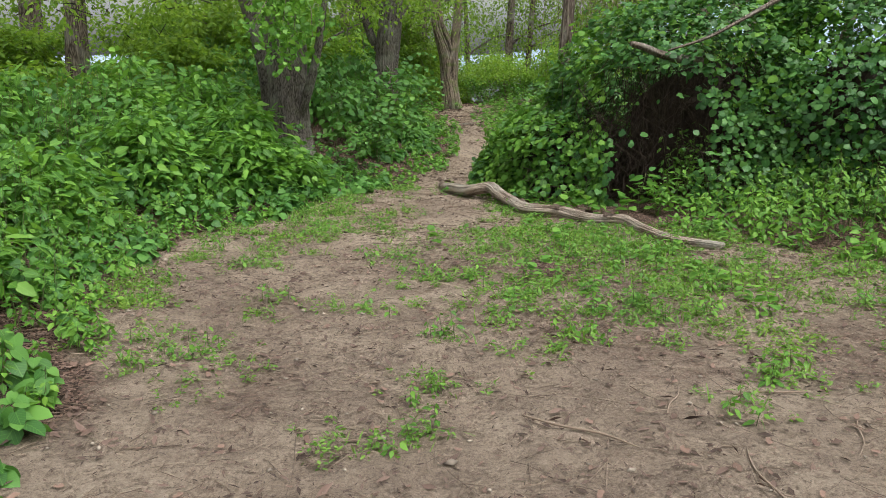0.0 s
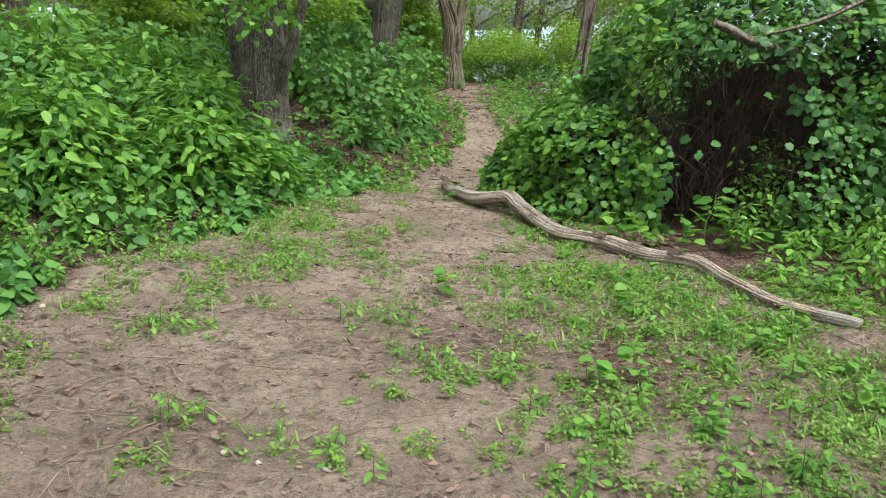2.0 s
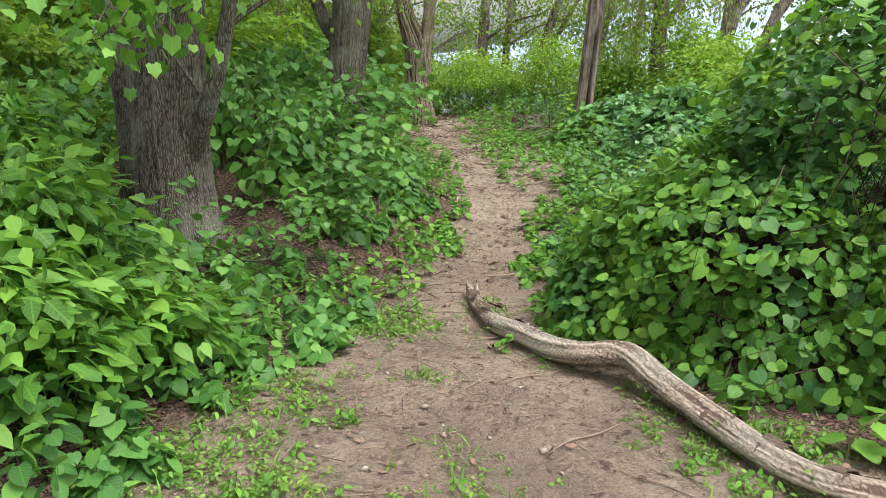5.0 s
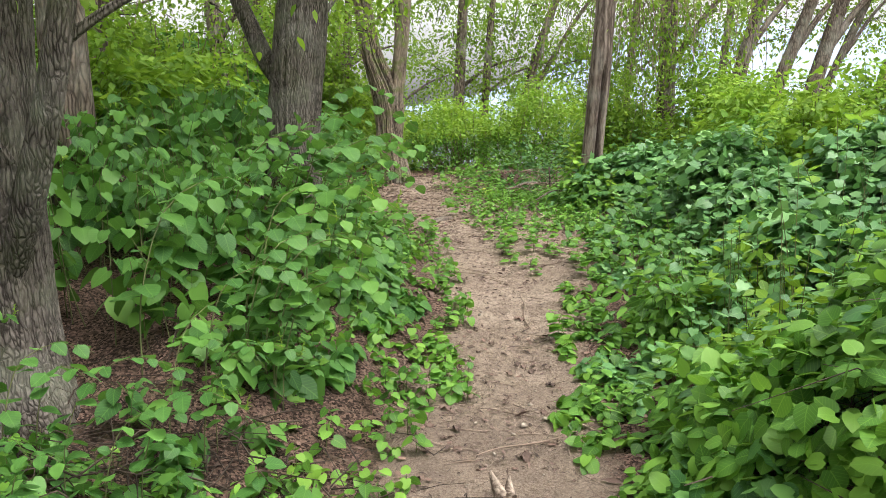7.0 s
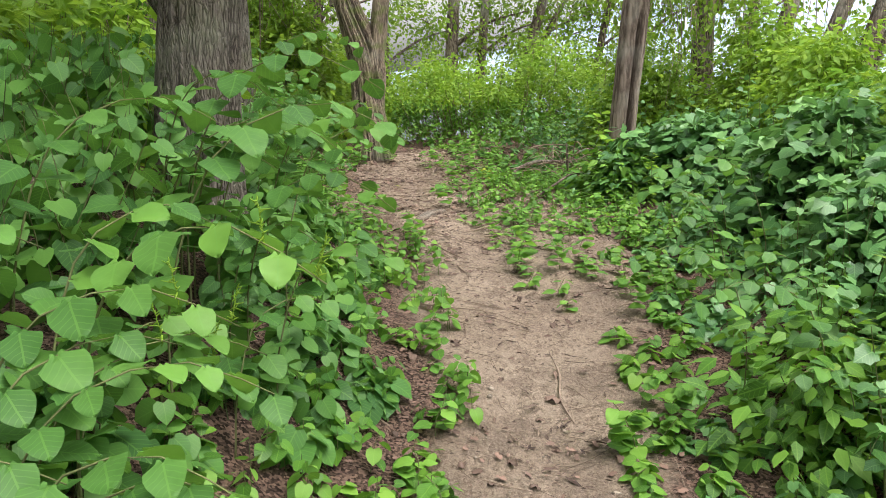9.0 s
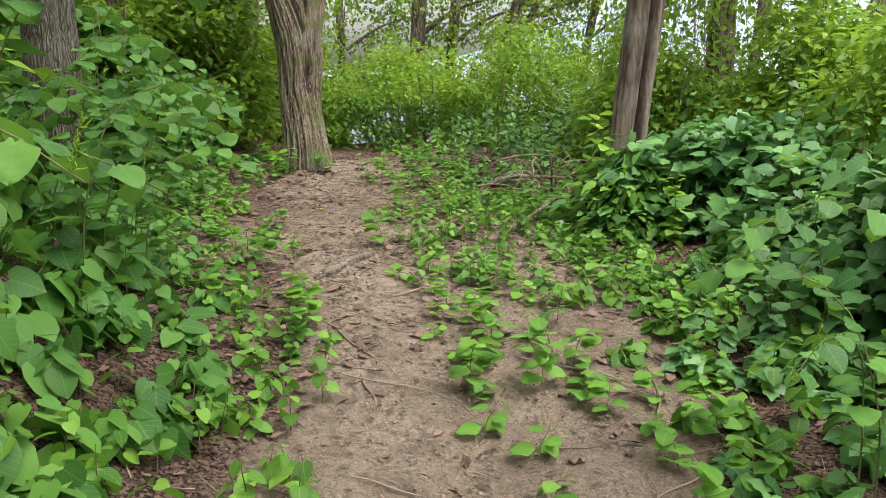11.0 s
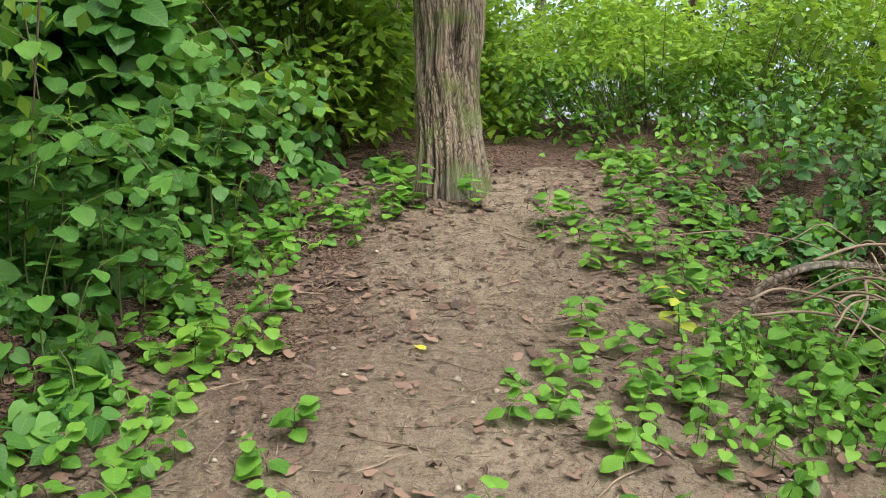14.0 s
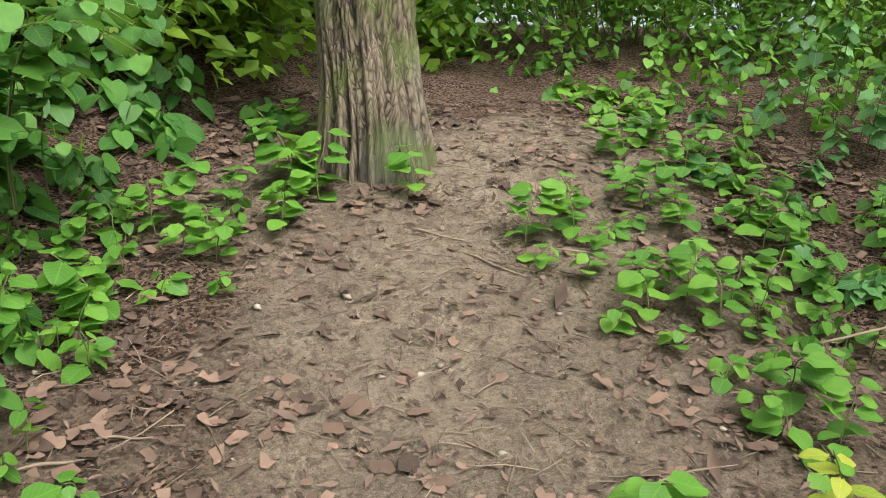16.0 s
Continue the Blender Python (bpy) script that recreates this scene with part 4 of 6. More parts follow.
def build_riverside_shrub():
    root = empty("riverside_shrub", (3.0, 27.2, ground_at(3.0, 27.2)), "bright yellow-green leafy shrub by the river", "shrub")
    o = np.array(root.location)
    n = 370
    c = np.column_stack([rng.uniform(0.7, 6.6, n), rng.normal(27.2, 0.7, n), np.zeros(n)])
    top = np.interp(c[:, 0], [0.7, 1.8, 3.0, 4.4, 6.2], [1.25, 1.75, 1.9, 1.7, 1.3]) * (0.15 + 1.6 * fbm(c[:, 0] * 1.1, c[:, 1] * 0.6, 83))
    c[:, 2] = 0.72 + np.maximum(top - 0.6, 0.1) * rng.uniform(0, 1, n) ** 0.7
    P, D, N, S = crown_arrays(c - o, (0.2, 0.2, 0.16), 50, 0.098, droop=0.3)
    # Lower leaves take the darker HERB green: shade put into their colour.
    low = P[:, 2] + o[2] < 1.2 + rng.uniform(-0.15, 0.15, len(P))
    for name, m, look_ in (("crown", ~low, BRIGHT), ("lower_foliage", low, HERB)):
        child(name, leaf_mesh(name, P[m], D[m], N[m], S[m], BROAD, look_), root, "" if name == "crown" else "lower leaves in a darker green that stands for shade")
    A = np.column_stack([c[:, 0] * 0.7 + 0.9, c[:, 1] * 0 + 27.2, c[:, 2] * 0 + 0.3]) - o
    tagged(child("twig_spray", stem_mesh("twig_spray", A[::3], (0.5 * A + 0.5 * (c - o) + np.array([0, 0, -0.1]))[::3], (c - o)[::3], 0.01, TWIG), root), kind="stuff")


build_riverside_shrub()


def shrub(name, label, x, y, radius, h, material, form, leaf, n, count=40):
    """A rounded, uneven bush on its own stems."""
    o = np.array([x, y, ground_at(x, y)])
    root = empty(name, o, label, "shrub")
    v = unit(rng.normal(0, 1, (n, 3)))
    v[:, 2] = np.abs(v[:, 2])
    q = rng.uniform(0.35, 1, (n, 1)) ** 0.5 * (0.75 + 0.5 * fbm(v[:, 0] * 2 + x, v[:, 1] * 2 + y, 131)[:, None])
    c = v * np.array([radius, radius, h]) * q
    P, D, N, S = crown_arrays(c, (0.15, 0.15, 0.13), count, leaf, droop=0.35)
    keep = P[:, 2] > 0.02
    child("crown", leaf_mesh("crown", P[keep], D[keep], N[keep], S[keep], form, material), root)
    A = c * np.array([0.15, 0.15, 0.0])
    tagged(child("twig_spray", stem_mesh("twig_spray", A, 0.5 * (A + c) + np.array([0, 0, 0.08]), c, 0.007, STEM), root), kind="stuff")
    return root


def build_shrubs():
    for x, y, r, h in ((4.3, 15.6, 1.0, 1.45), (2.9, 14.6, 0.7, 1.0), (3.6, 18.4, 0.5, 0.7), (3.6, 17.2, 0.7, 1.1), (3.3, 16.1, 0.5, 0.9), (3.1, 20.05, 0.42, 0.6), (3.7, 19.7, 0.6, 0.8)):
        shrub("vine_shrub", "dark green leafy shrub hung with vines", x, y, r, h, VINE, LOBED, 0.12, int(110 * r * h + 30))
    for x, y, r, h in ((0.2, 29.3, 1.2, 2.7), (2.2, 29.8, 1.2, 2.3), (4.4, 29.6, 1.3, 2.3), (6.8, 29.3, 1.3, 2.8), (8.9, 28.4, 1.4, 2.2), (-1.6, 29.0, 1.2, 3.0), (11, 28, 1.5, 2.2)):
        shrub("riverbank_shrub", "thin light green willow shrub on the river bank", x, y, r, h, TREE_LEAF, BROAD, 0.1, int(26 * r * h + 14))
    for x, y, r, h in ((4.8, 18.2, 1.0, 1.4), (5.8, 16.6, 1.1, 1.4), (2.85, 19.95, 0.3, 0.45)):
        shrub("leafy_shrub", "fresh green leafy shrub beside the path", x, y, r, h, HERB, OVAL, 0.12, int(80 * r * h + 30))
    for x, y, r, h in ((5.2, 19.6, 1.0, 1.9), (5.6, 21.6, 1.1, 2.1), (6.8, 19.5, 1.2, 2.0), (4.6, 17.3, 0.8, 1.7), (8.0, 22.5, 1.4, 1.3), (9.8, 22.5, 1.4, 1.1), (4.4, 23.2, 0.9, 1.5)):
        shrub("bright_shrub", "bright yellow-green feathery shrub", x, y, r, h, BRIGHT, BROAD, 0.11, int(100 * r * h + 30))
    for x, y, r, h in ((-2.6, 18.6, 1.2, 1.5), (-3.6, 17.0, 1.3, 1.6), (-4.6, 14.8, 1.2, 1.5), (-2.5, 20.9, 0.8, 1.3), (-2.0, 22.8, 0.7, 1.5), (-3.3, 23.0, 1.4, 2.4), (-1.3, 25.2, 1.1, 2.4), (-6.4, 12.5, 1.4, 1.4), (-5.2, 17.5, 1.5, 2.2),
                       (-6.5, 20, 1.8, 2.8), (-4.4, 22, 1.6, 2.6), (-2.6, 28, 1.6, 2.6), (-0.2, 27.8, 1.0, 2.0), (-8.2, 15.5, 1.6, 2.0), (-5.5, 26, 2.0, 3.0)):
        near = x > -4.0 and 20 < y < 24
        shrub("woodland_shrub", "green leafy shrub at the wood's edge", x, y, r, h, KNOT if near else (BRIGHT if x > -4 and y < 20 else TREE_LEAF), HEART if near else BROAD, 0.17 if near else 0.14, int((38 if near else 60) * r * h + 20), 28 if near else 40)
    for x, y, r, h in ((-4.3, 10.6, 0.9, 1.35), (-5.6, 8.6, 1.1, 1.5), (-3.7, 7.0, 0.6, 0.8), (-6.6, 10.8, 1.3, 1.6), (-3.4, 9.0, 0.6, 0.95), (-4.6, 6.0, 0.8, 1.0), (-3.2, 4.6, 0.5, 0.65), (-3.6, 12.0, 0.7, 1.2), (-2.5, 9.7, 0.55, 0.75), (-2.75, 10.6, 0.6, 0.85), (-2.1, 10.4, 0.4, 0.5)):
        shrub("herb_clump", "tall leafy herb clump beside the clearing", x, y, r, h, HERB, OVAL, 0.14, int(70 * r * h + 20), 30)
    for x, y, r, h in ((1.85, 13.0, 0.35, 0.75), (2.4, 14.2, 0.45, 0.9), (1.75, 14.6, 0.3, 0.55), (2.3, 12.6, 0.4, 1.0), (3.1, 13.4, 0.5, 1.1), (1.25, 12.6, 0.28, 0.6)):
        shrub("young_sapling", "young light green sapling rising above ground vines", x, y, r, h, BRIGHT if h > 0.7 else HERB, OVAL, 0.12, int(60 * r * h + 18), 22)
    for x, y, r, h in ((6.8, 9.6, 1.2, 2.2), (7.6, 7.6, 1.2, 1.8), (6.2, 7.2, 0.9, 1.0)):
        shrub("clearing_shrub", "tall green shrub behind the vine mound", x, y, r, h, HERB, BROAD, 0.12, int(80 * r * h + 30))


build_shrubs()


# ---- vine mound ----
def build_vine_mound():
    root = empty("vine_mound", (3.2, 10.8, ground_at(3.2, 10.8)), "tall mound of dark green vines over a fallen tree, hollow below", "vines")
    o = np.array(root.location)
    blobs = [((3.6, 10.8, 0.3), (2.2, 1.75, 2.3)), ((1.95, 11.1, 0.0), (1.3, 1.3, 1.2)), ((5.6, 10.2, 0.4), (2.1, 1.9, 2.5)), ((1.15, 11.4, -0.1), (0.75, 1.0, 0.8))]
    Ps, Ns = [], []
    for k, (c, r) in enumerate(blobs):
        n = int(7200 * (r[0] * r[1] + r[0] * r[2] + r[1] * r[2]) / 3)
        v = unit(rng.normal(0, 1, (n, 3)))
        v = v[v[:, 2] > -0.25]
        q = 1 + 0.42 * (fbm(v[:, 0] * 3 + 9 * k, v[:, 1] * 3 + v[:, 2] * 4, 91) - 0.5) + 0.08 * (rng.uniform(0, 1, len(v)) < 0.12) - 0.10 * rng.uniform(0, 1, len(v)) ** 2
        p = np.array(c) + v * np.array(r) * q[:, None]
        nn = unit(v / np.array(r))
        hidden = np.zeros(len(p), bool)
        for j, (c2, r2) in enumerate(blobs):
            if j != k:
                hidden |= (((p - np.array(c2)) / (np.array(r2) * 0.85)) ** 2).sum(1) < 1
        Ps.append(p[~hidden]), Ns.append(nn[~hidden])
    P, N = np.concatenate(Ps), np.concatenate(Ns)
    ground = height(P[:, 0], P[:, 1])
    keep = P[:, 2] > ground + 0.02
    hollow = (np.abs(P[:, 0] - 2.55 - 0.1 * (P[:, 2] - 0.6)) < 0.52 + 0.8 * (fbm(P[:, 0] * 3, P[:, 2] * 3, 93) - 0.5)) & (P[:, 2] < 1.45 + 0.5 * (fbm(P[:, 0] * 2, P[:, 2], 95) - 0.5)) & (P[:, 1] < 10.6)
    keep &= ~(hollow & (rng.uniform(0, 1, len(P)) < 0.975))
    P, N = P[keep], N[keep]
    down = np.array([0, 0, -1.0]) - N * (-N[:, 2:3])
    D = unit(down) * 0.55 + rng.normal(0, 0.55, P.shape) + N * 0.3
    face = N + np.array([0, 0, 0.7]) + rng.normal(0, 0.38, P.shape)
    half = rng.uniform(0, 1, len(P)) < 0.55
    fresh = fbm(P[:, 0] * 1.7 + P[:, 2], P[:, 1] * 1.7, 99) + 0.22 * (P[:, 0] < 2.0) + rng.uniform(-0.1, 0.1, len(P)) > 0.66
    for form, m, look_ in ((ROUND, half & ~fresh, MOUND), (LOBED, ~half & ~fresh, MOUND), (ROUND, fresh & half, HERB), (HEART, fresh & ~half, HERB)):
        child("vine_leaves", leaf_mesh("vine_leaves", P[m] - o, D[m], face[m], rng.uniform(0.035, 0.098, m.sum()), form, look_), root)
    # dead thatch below the leaves
    n = 4800
    pick = rng.integers(0, 3, n)
    c = np.array([blobs[k][0] for k in range(3)])[pick]
    r = np.array([blobs[k][1] for k in range(3)])[pick]
    v = unit(rng.normal(0, 1, (n, 3)))
    v[:, 2] = np.abs(v[:, 2])
    A = c + v * r * rng.uniform(0.42, 0.92, (n, 1))
    front = 1100
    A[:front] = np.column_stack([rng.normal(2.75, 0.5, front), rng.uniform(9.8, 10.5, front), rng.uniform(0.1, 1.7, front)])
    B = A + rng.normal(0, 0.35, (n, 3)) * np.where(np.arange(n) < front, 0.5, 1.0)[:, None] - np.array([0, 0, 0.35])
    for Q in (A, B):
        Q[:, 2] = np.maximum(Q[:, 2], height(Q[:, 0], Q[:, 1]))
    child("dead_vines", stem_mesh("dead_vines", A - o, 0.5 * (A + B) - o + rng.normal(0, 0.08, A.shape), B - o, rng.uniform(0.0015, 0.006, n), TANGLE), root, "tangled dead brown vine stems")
    # added dark core: blocks the view through and stands for shade inside
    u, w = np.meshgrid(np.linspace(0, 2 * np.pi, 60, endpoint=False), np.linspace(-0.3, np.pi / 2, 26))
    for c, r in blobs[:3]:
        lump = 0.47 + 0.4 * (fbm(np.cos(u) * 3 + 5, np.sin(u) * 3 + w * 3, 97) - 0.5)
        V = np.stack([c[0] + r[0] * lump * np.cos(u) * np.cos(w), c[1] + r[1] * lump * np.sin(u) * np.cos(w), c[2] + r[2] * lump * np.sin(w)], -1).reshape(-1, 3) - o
        i, j = np.meshgrid(np.arange(25), np.arange(60), indexing="ij")
        a, b = i * 60 + j, i * 60 + (j + 1) % 60
        T = np.concatenate([np.stack([a, b, b + 60], -1).reshape(-1, 3), np.stack([a, b + 60, a + 60], -1).reshape(-1, 3)])
        child("thatch", tri_mesh("thatch", V, T, TANGLE), root, "dark core added inside the mound to stand for its shade")
    for pts in ([(2.12, 9.12, 1.80, 0.03), (2.26, 9.2, 1.77, 0.04), (2.5, 9.4, 1.70, 0.045), (3.2, 10.0, 1.6, 0.06)],
                [(2.5, 9.0, 1.72, 0.012), (2.9, 8.95, 1.85, 0.018), (3.3, 9.0, 2.05, 0.022), (4.3, 9.2, 2.6, 0.05)],
                [(4.2, 8.6, 2.25, 0.03), (4.9, 8.7, 2.28, 0.026), (5.9, 8.8, 2.32, 0.02)],
                [(5.2, 8.4, 0.2, 0.09), (5.9, 8.9, 0.9, 0.08), (6.6, 9.4, 1.7, 0.07)]):
        child("dead_branch", bark_tube("dead_branch", np.array(pts) - np.array([*o, 0]), BARK_FAR, 12, 24, 4, 0.06, 0, 5), root, "bare weathered dead branch")


build_vine_mound()


# ---- fallen log ----
def build_log():
    pts = [(0.0, 12.3, 0.05), (0.0, 11.85, 0.065), (0.05, 11.45, 0.075), (0.17, 11.05, 0.082), (0.32, 10.72, 0.085), (0.45, 10.5, 0.085), (0.62, 10.35, 0.085), (0.72, 10.05, 0.082), (0.82, 9.6, 0.08), (1.02, 9.05, 0.08),
           (1.35, 8.75, 0.075), (1.65, 8.5, 0.07), (1.9, 8.15, 0.065), (1.98, 7.7, 0.06), (2.15, 7.1, 0.05), (2.45, 6.75, 0.04)]
    base = np.array([0.8, 9.6, ground_at(0.8, 9.6)])
    lift = [0.0, 0.0, 0.0, 0.01, 0.03, 0.08, 0.11, 0.06, 0.02, 0.01, 0.02, 0.0, 0.0, 0.0, 0.0, 0.0]
    rows = [(x - base[0], y - base[1], ground_at(x, y) + r * 0.7 + k - base[2], r * 0.9) for (x, y, r), k in zip(pts, lift)]
    root = empty("fallen_log", base, "long crooked weathered fallen log with peeling pale bark", "log")
    child("stem", bark_tube("stem", rows, BARK_LOG, 40, 220, 6, 0.05, 0, 29, None, 0.42), root)
    ends = [[(-0.02, 12.25, 0.035), (-0.03, 12.36, 0.022), (-0.04, 12.43, 0.006)], [(0.02, 12.25, 0.03), (0.03, 12.33, 0.02), (0.04, 12.38, 0.006)],
            [(0.15, 11.0, 0.03), (0.2, 11.12, 0.024), (0.24, 11.2, 0.012)]]
    for e in ends:
        r2 = [(x - base[0], y - base[1], ground_at(x, y) + 0.07 + 0.02 * i - base[2], r) for i, (x, y, r) in enumerate(e)]
        child("broken_stub", bark_tube("broken_stub", r2, BARK_LOG, 10, 10, 4, 0.08, 0, 31), root, "splintered pale broken end")


build_log()


# ---- clearing weeds ----
def weed_clump(centres, spread, count):
    """Weeds gathered round centres, thickest in the middle."""
    n = len(centres)
    off = rng.normal(0, 1, (n, count, 2)) * np.asarray(spread)[:, None, None]
    far = np.linalg.norm(off, axis=2) / np.asarray(spread)[:, None]
    xy = (centres[:, None] + off).reshape(-1, 2)
    H = (rng.uniform(0.03, 0.13, (n, count)) * np.exp(-0.25 * far ** 2) * (np.asarray(spread)[:, None] / 0.13) ** 0.5).ravel()
    return xy, H


def build_weeds():
    xy = area_points(-2.6, 5.2, 0.9, 12.0, 26)
    x, y = xy[:, 0], xy[:, 1]
    patch = 0.75 * np.exp(-(((x - 1.3) / 1.5) ** 2 + ((y - 6.6) / 1.9) ** 2)) + 0.9 * np.exp(-(((x - 2.7) / 1.6) ** 2 + ((y - 5.9) / 1.6) ** 2)) + 0.45 * np.exp(-(((x + 1.2) / 0.8) ** 2 + ((y - 8.2) / 1.5) ** 2)) + 0.6 * np.exp(-(((x - 1.7) / 1.0) ** 2 + ((y - 7.3) / 1.0) ** 2))
    rim = 0.55 * smooth(0.9, 0.0, np.minimum(x - left_edge(y), right_edge(y) - x))
    inside = (x > left_edge(y) - 0.1) & (x < right_edge(y) + 0.2)
    want = 0.8 * (patch + rim) * (0.2 + 1.4 * smooth(0.4, 0.6, fbm(x * 1.3, y * 1.3, 101))) + 0.03
    c = xy[inside & (rng.uniform(0, 1, len(xy)) < want)]
    known = np.array([(-0.25, 3.07), (-0.1, 3.12), (-0.4, 3.0), (-1.36, 4.03), (-1.65, 4.26), (-1.68, 6.1), (0.5, 4.85), (0.35, 4.75), (0.8, 5.2), (1.6, 5.15), (1.72, 4.3), (1.65, 4.5), (-0.45, 4.9), (-0.22, 5.0), (-1.15, 6.8), (-1.7, 4.5)])
    c = np.concatenate([c, known])
    xy, H = weed_clump(c, rng.uniform(0.05, 0.16, len(c)), 13)
    undergrowth("clearing_weeds", "small green weeds in tufts over the sandy clearing", xy, np.maximum(H, 0.041), 0.034, 9, OVAL, GRASSY, droop=0.15, low=0.15, lean=0.8)
    big = c[rng.uniform(0, 1, len(c)) < 0.45]
    xy, H = weed_clump(big, np.full(len(big), 0.1), 3)
    undergrowth("broad_weeds", "low broad-leaved weeds in the clearing", xy, 0.05 + 1.1 * H, 0.06, 7, OVAL, HERB, low=0.3)
    few = c[rng.uniform(0, 1, len(c)) < 0.5]
    blades, _ = weed_clump(few, np.full(len(few), 0.09), 14)
    n = len(blades)
    P = np.column_stack([blades, height(blades[:, 0], blades[:, 1])])
    a = rng.uniform(0, 6.28, n)
    D = np.column_stack([np.cos(a), np.sin(a), rng.uniform(0.3, 1.6, n)])
    N = np.column_stack([-np.cos(a), -np.sin(a), np.full(n, 0.8)])
    stuff("grass", leaf_mesh("grass", P, D, N, rng.uniform(0.04, 0.11, n), BLADE, GRASSY), "sparse short grass blades in the clearing", "grass")


build_weeds()


# ---- litter ----
def build_litter():
    xy = area_points(-3, 5, 0.8, 25, 230)
    x, y = xy[:, 0], xy[:, 1]
    out = np.maximum(left_edge(y) - x, x - right_edge(y))
    want = 0.06 + 0.14 * smooth(13, 10, y) + 0.3 * smooth(0.42, 0.65, fbm(x * 1.1, y * 1.1, 111)) + 0.4 * smooth(-0.3, 0.1, out) + 0.9 * smooth(17.5, 19.5, y) * smooth(0.1, 0.6, np.abs(x - 0.8)) * smooth(0.36, 0.55, fbm(x * 1.6, y * 1.6, 113))
    xy = xy[rng.uniform(0, 1, len(xy)) < want * (out < 1.0)]
    n = len(xy)
    P = np.column_stack([xy, height(xy[:, 0], xy[:, 1]) + 0.012])
    a = rng.uniform(0, 6.28, n)
    D = np.column_stack([np.cos(a), np.sin(a), rng.normal(0, 0.15, n)])
    N = rng.normal(0, 0.22, (n, 3)) + np.array([0, 0, 1.0])
    stuff("leaf_litter", leaf_mesh("leaf_litter", P, D, N, np.minimum(rng.gamma(2.6, 0.018, n), 0.085) * np.where(xy[:, 1] < 17, 0.62, 1.0), SCRAP, DEAD_LEAF), "brown dead leaf litter lying on the soil", "leaf litter")
    xy = np.concatenate([area_points(-3, 5, 0.8, 25, 50), area_points(-2.5, 5, 0.8, 11, 35), area_points(-1.5, 2.8, 17.5, 25, 50)])
    out = np.maximum(left_edge(xy[:, 1]) - xy[:, 0], xy[:, 0] - right_edge(xy[:, 1]))
    xy = xy[out < 0.6]
    n = len(xy)
    a, l = rng.uniform(0, 6.28, n), rng.gamma(2.0, 0.03, n)
    ends = []
    for s in (-1, 0, 1):
        q = xy + np.column_stack([np.cos(a), np.sin(a)]) * (l * s)[:, None] + rng.normal(0, 0.006, (n, 2)) * (s == 0)
        ends.append(np.column_stack([q, height(q[:, 0], q[:, 1]) + 0.008 + 0.008 * rng.uniform(0, 1, n)]))
    stuff("twig_litter", stem_mesh("twig_litter", *ends, rng.uniform(0.0012, 0.0032, n), TWIG), "thin dry twigs strewn over the soil", "twigs")


build_litter()


def build_bank_twigs():
    """Dry twigs, roots and dead stems on the bare bank below the big tree."""
    n = 420
    A = np.column_stack([rng.normal(-1.6, 0.5, n), rng.normal(12.3, 0.5, n), np.zeros(n)])
    A[:, 2] = height(A[:, 0], A[:, 1]) + rng.uniform(0.0, 0.25, n) ** 1.5
    B = A + np.column_stack([rng.normal(0, 0.22, n), rng.normal(0, 0.2, n), np.zeros(n)])
    B[:, 2] = height(B[:, 0], B[:, 1]) + rng.uniform(0.0, 0.3, n) ** 1.5
    M = 0.5 * (A + B) + rng.normal(0, 0.03, A.shape) + np.array([0, 0, 0.03])
    stuff("bank_twigs", stem_mesh("bank_twigs", A, M, B, rng.uniform(0.0015, 0.006, n), TANGLE), "dry brown twigs strewn over the bare bank", "twigs")


build_bank_twigs()


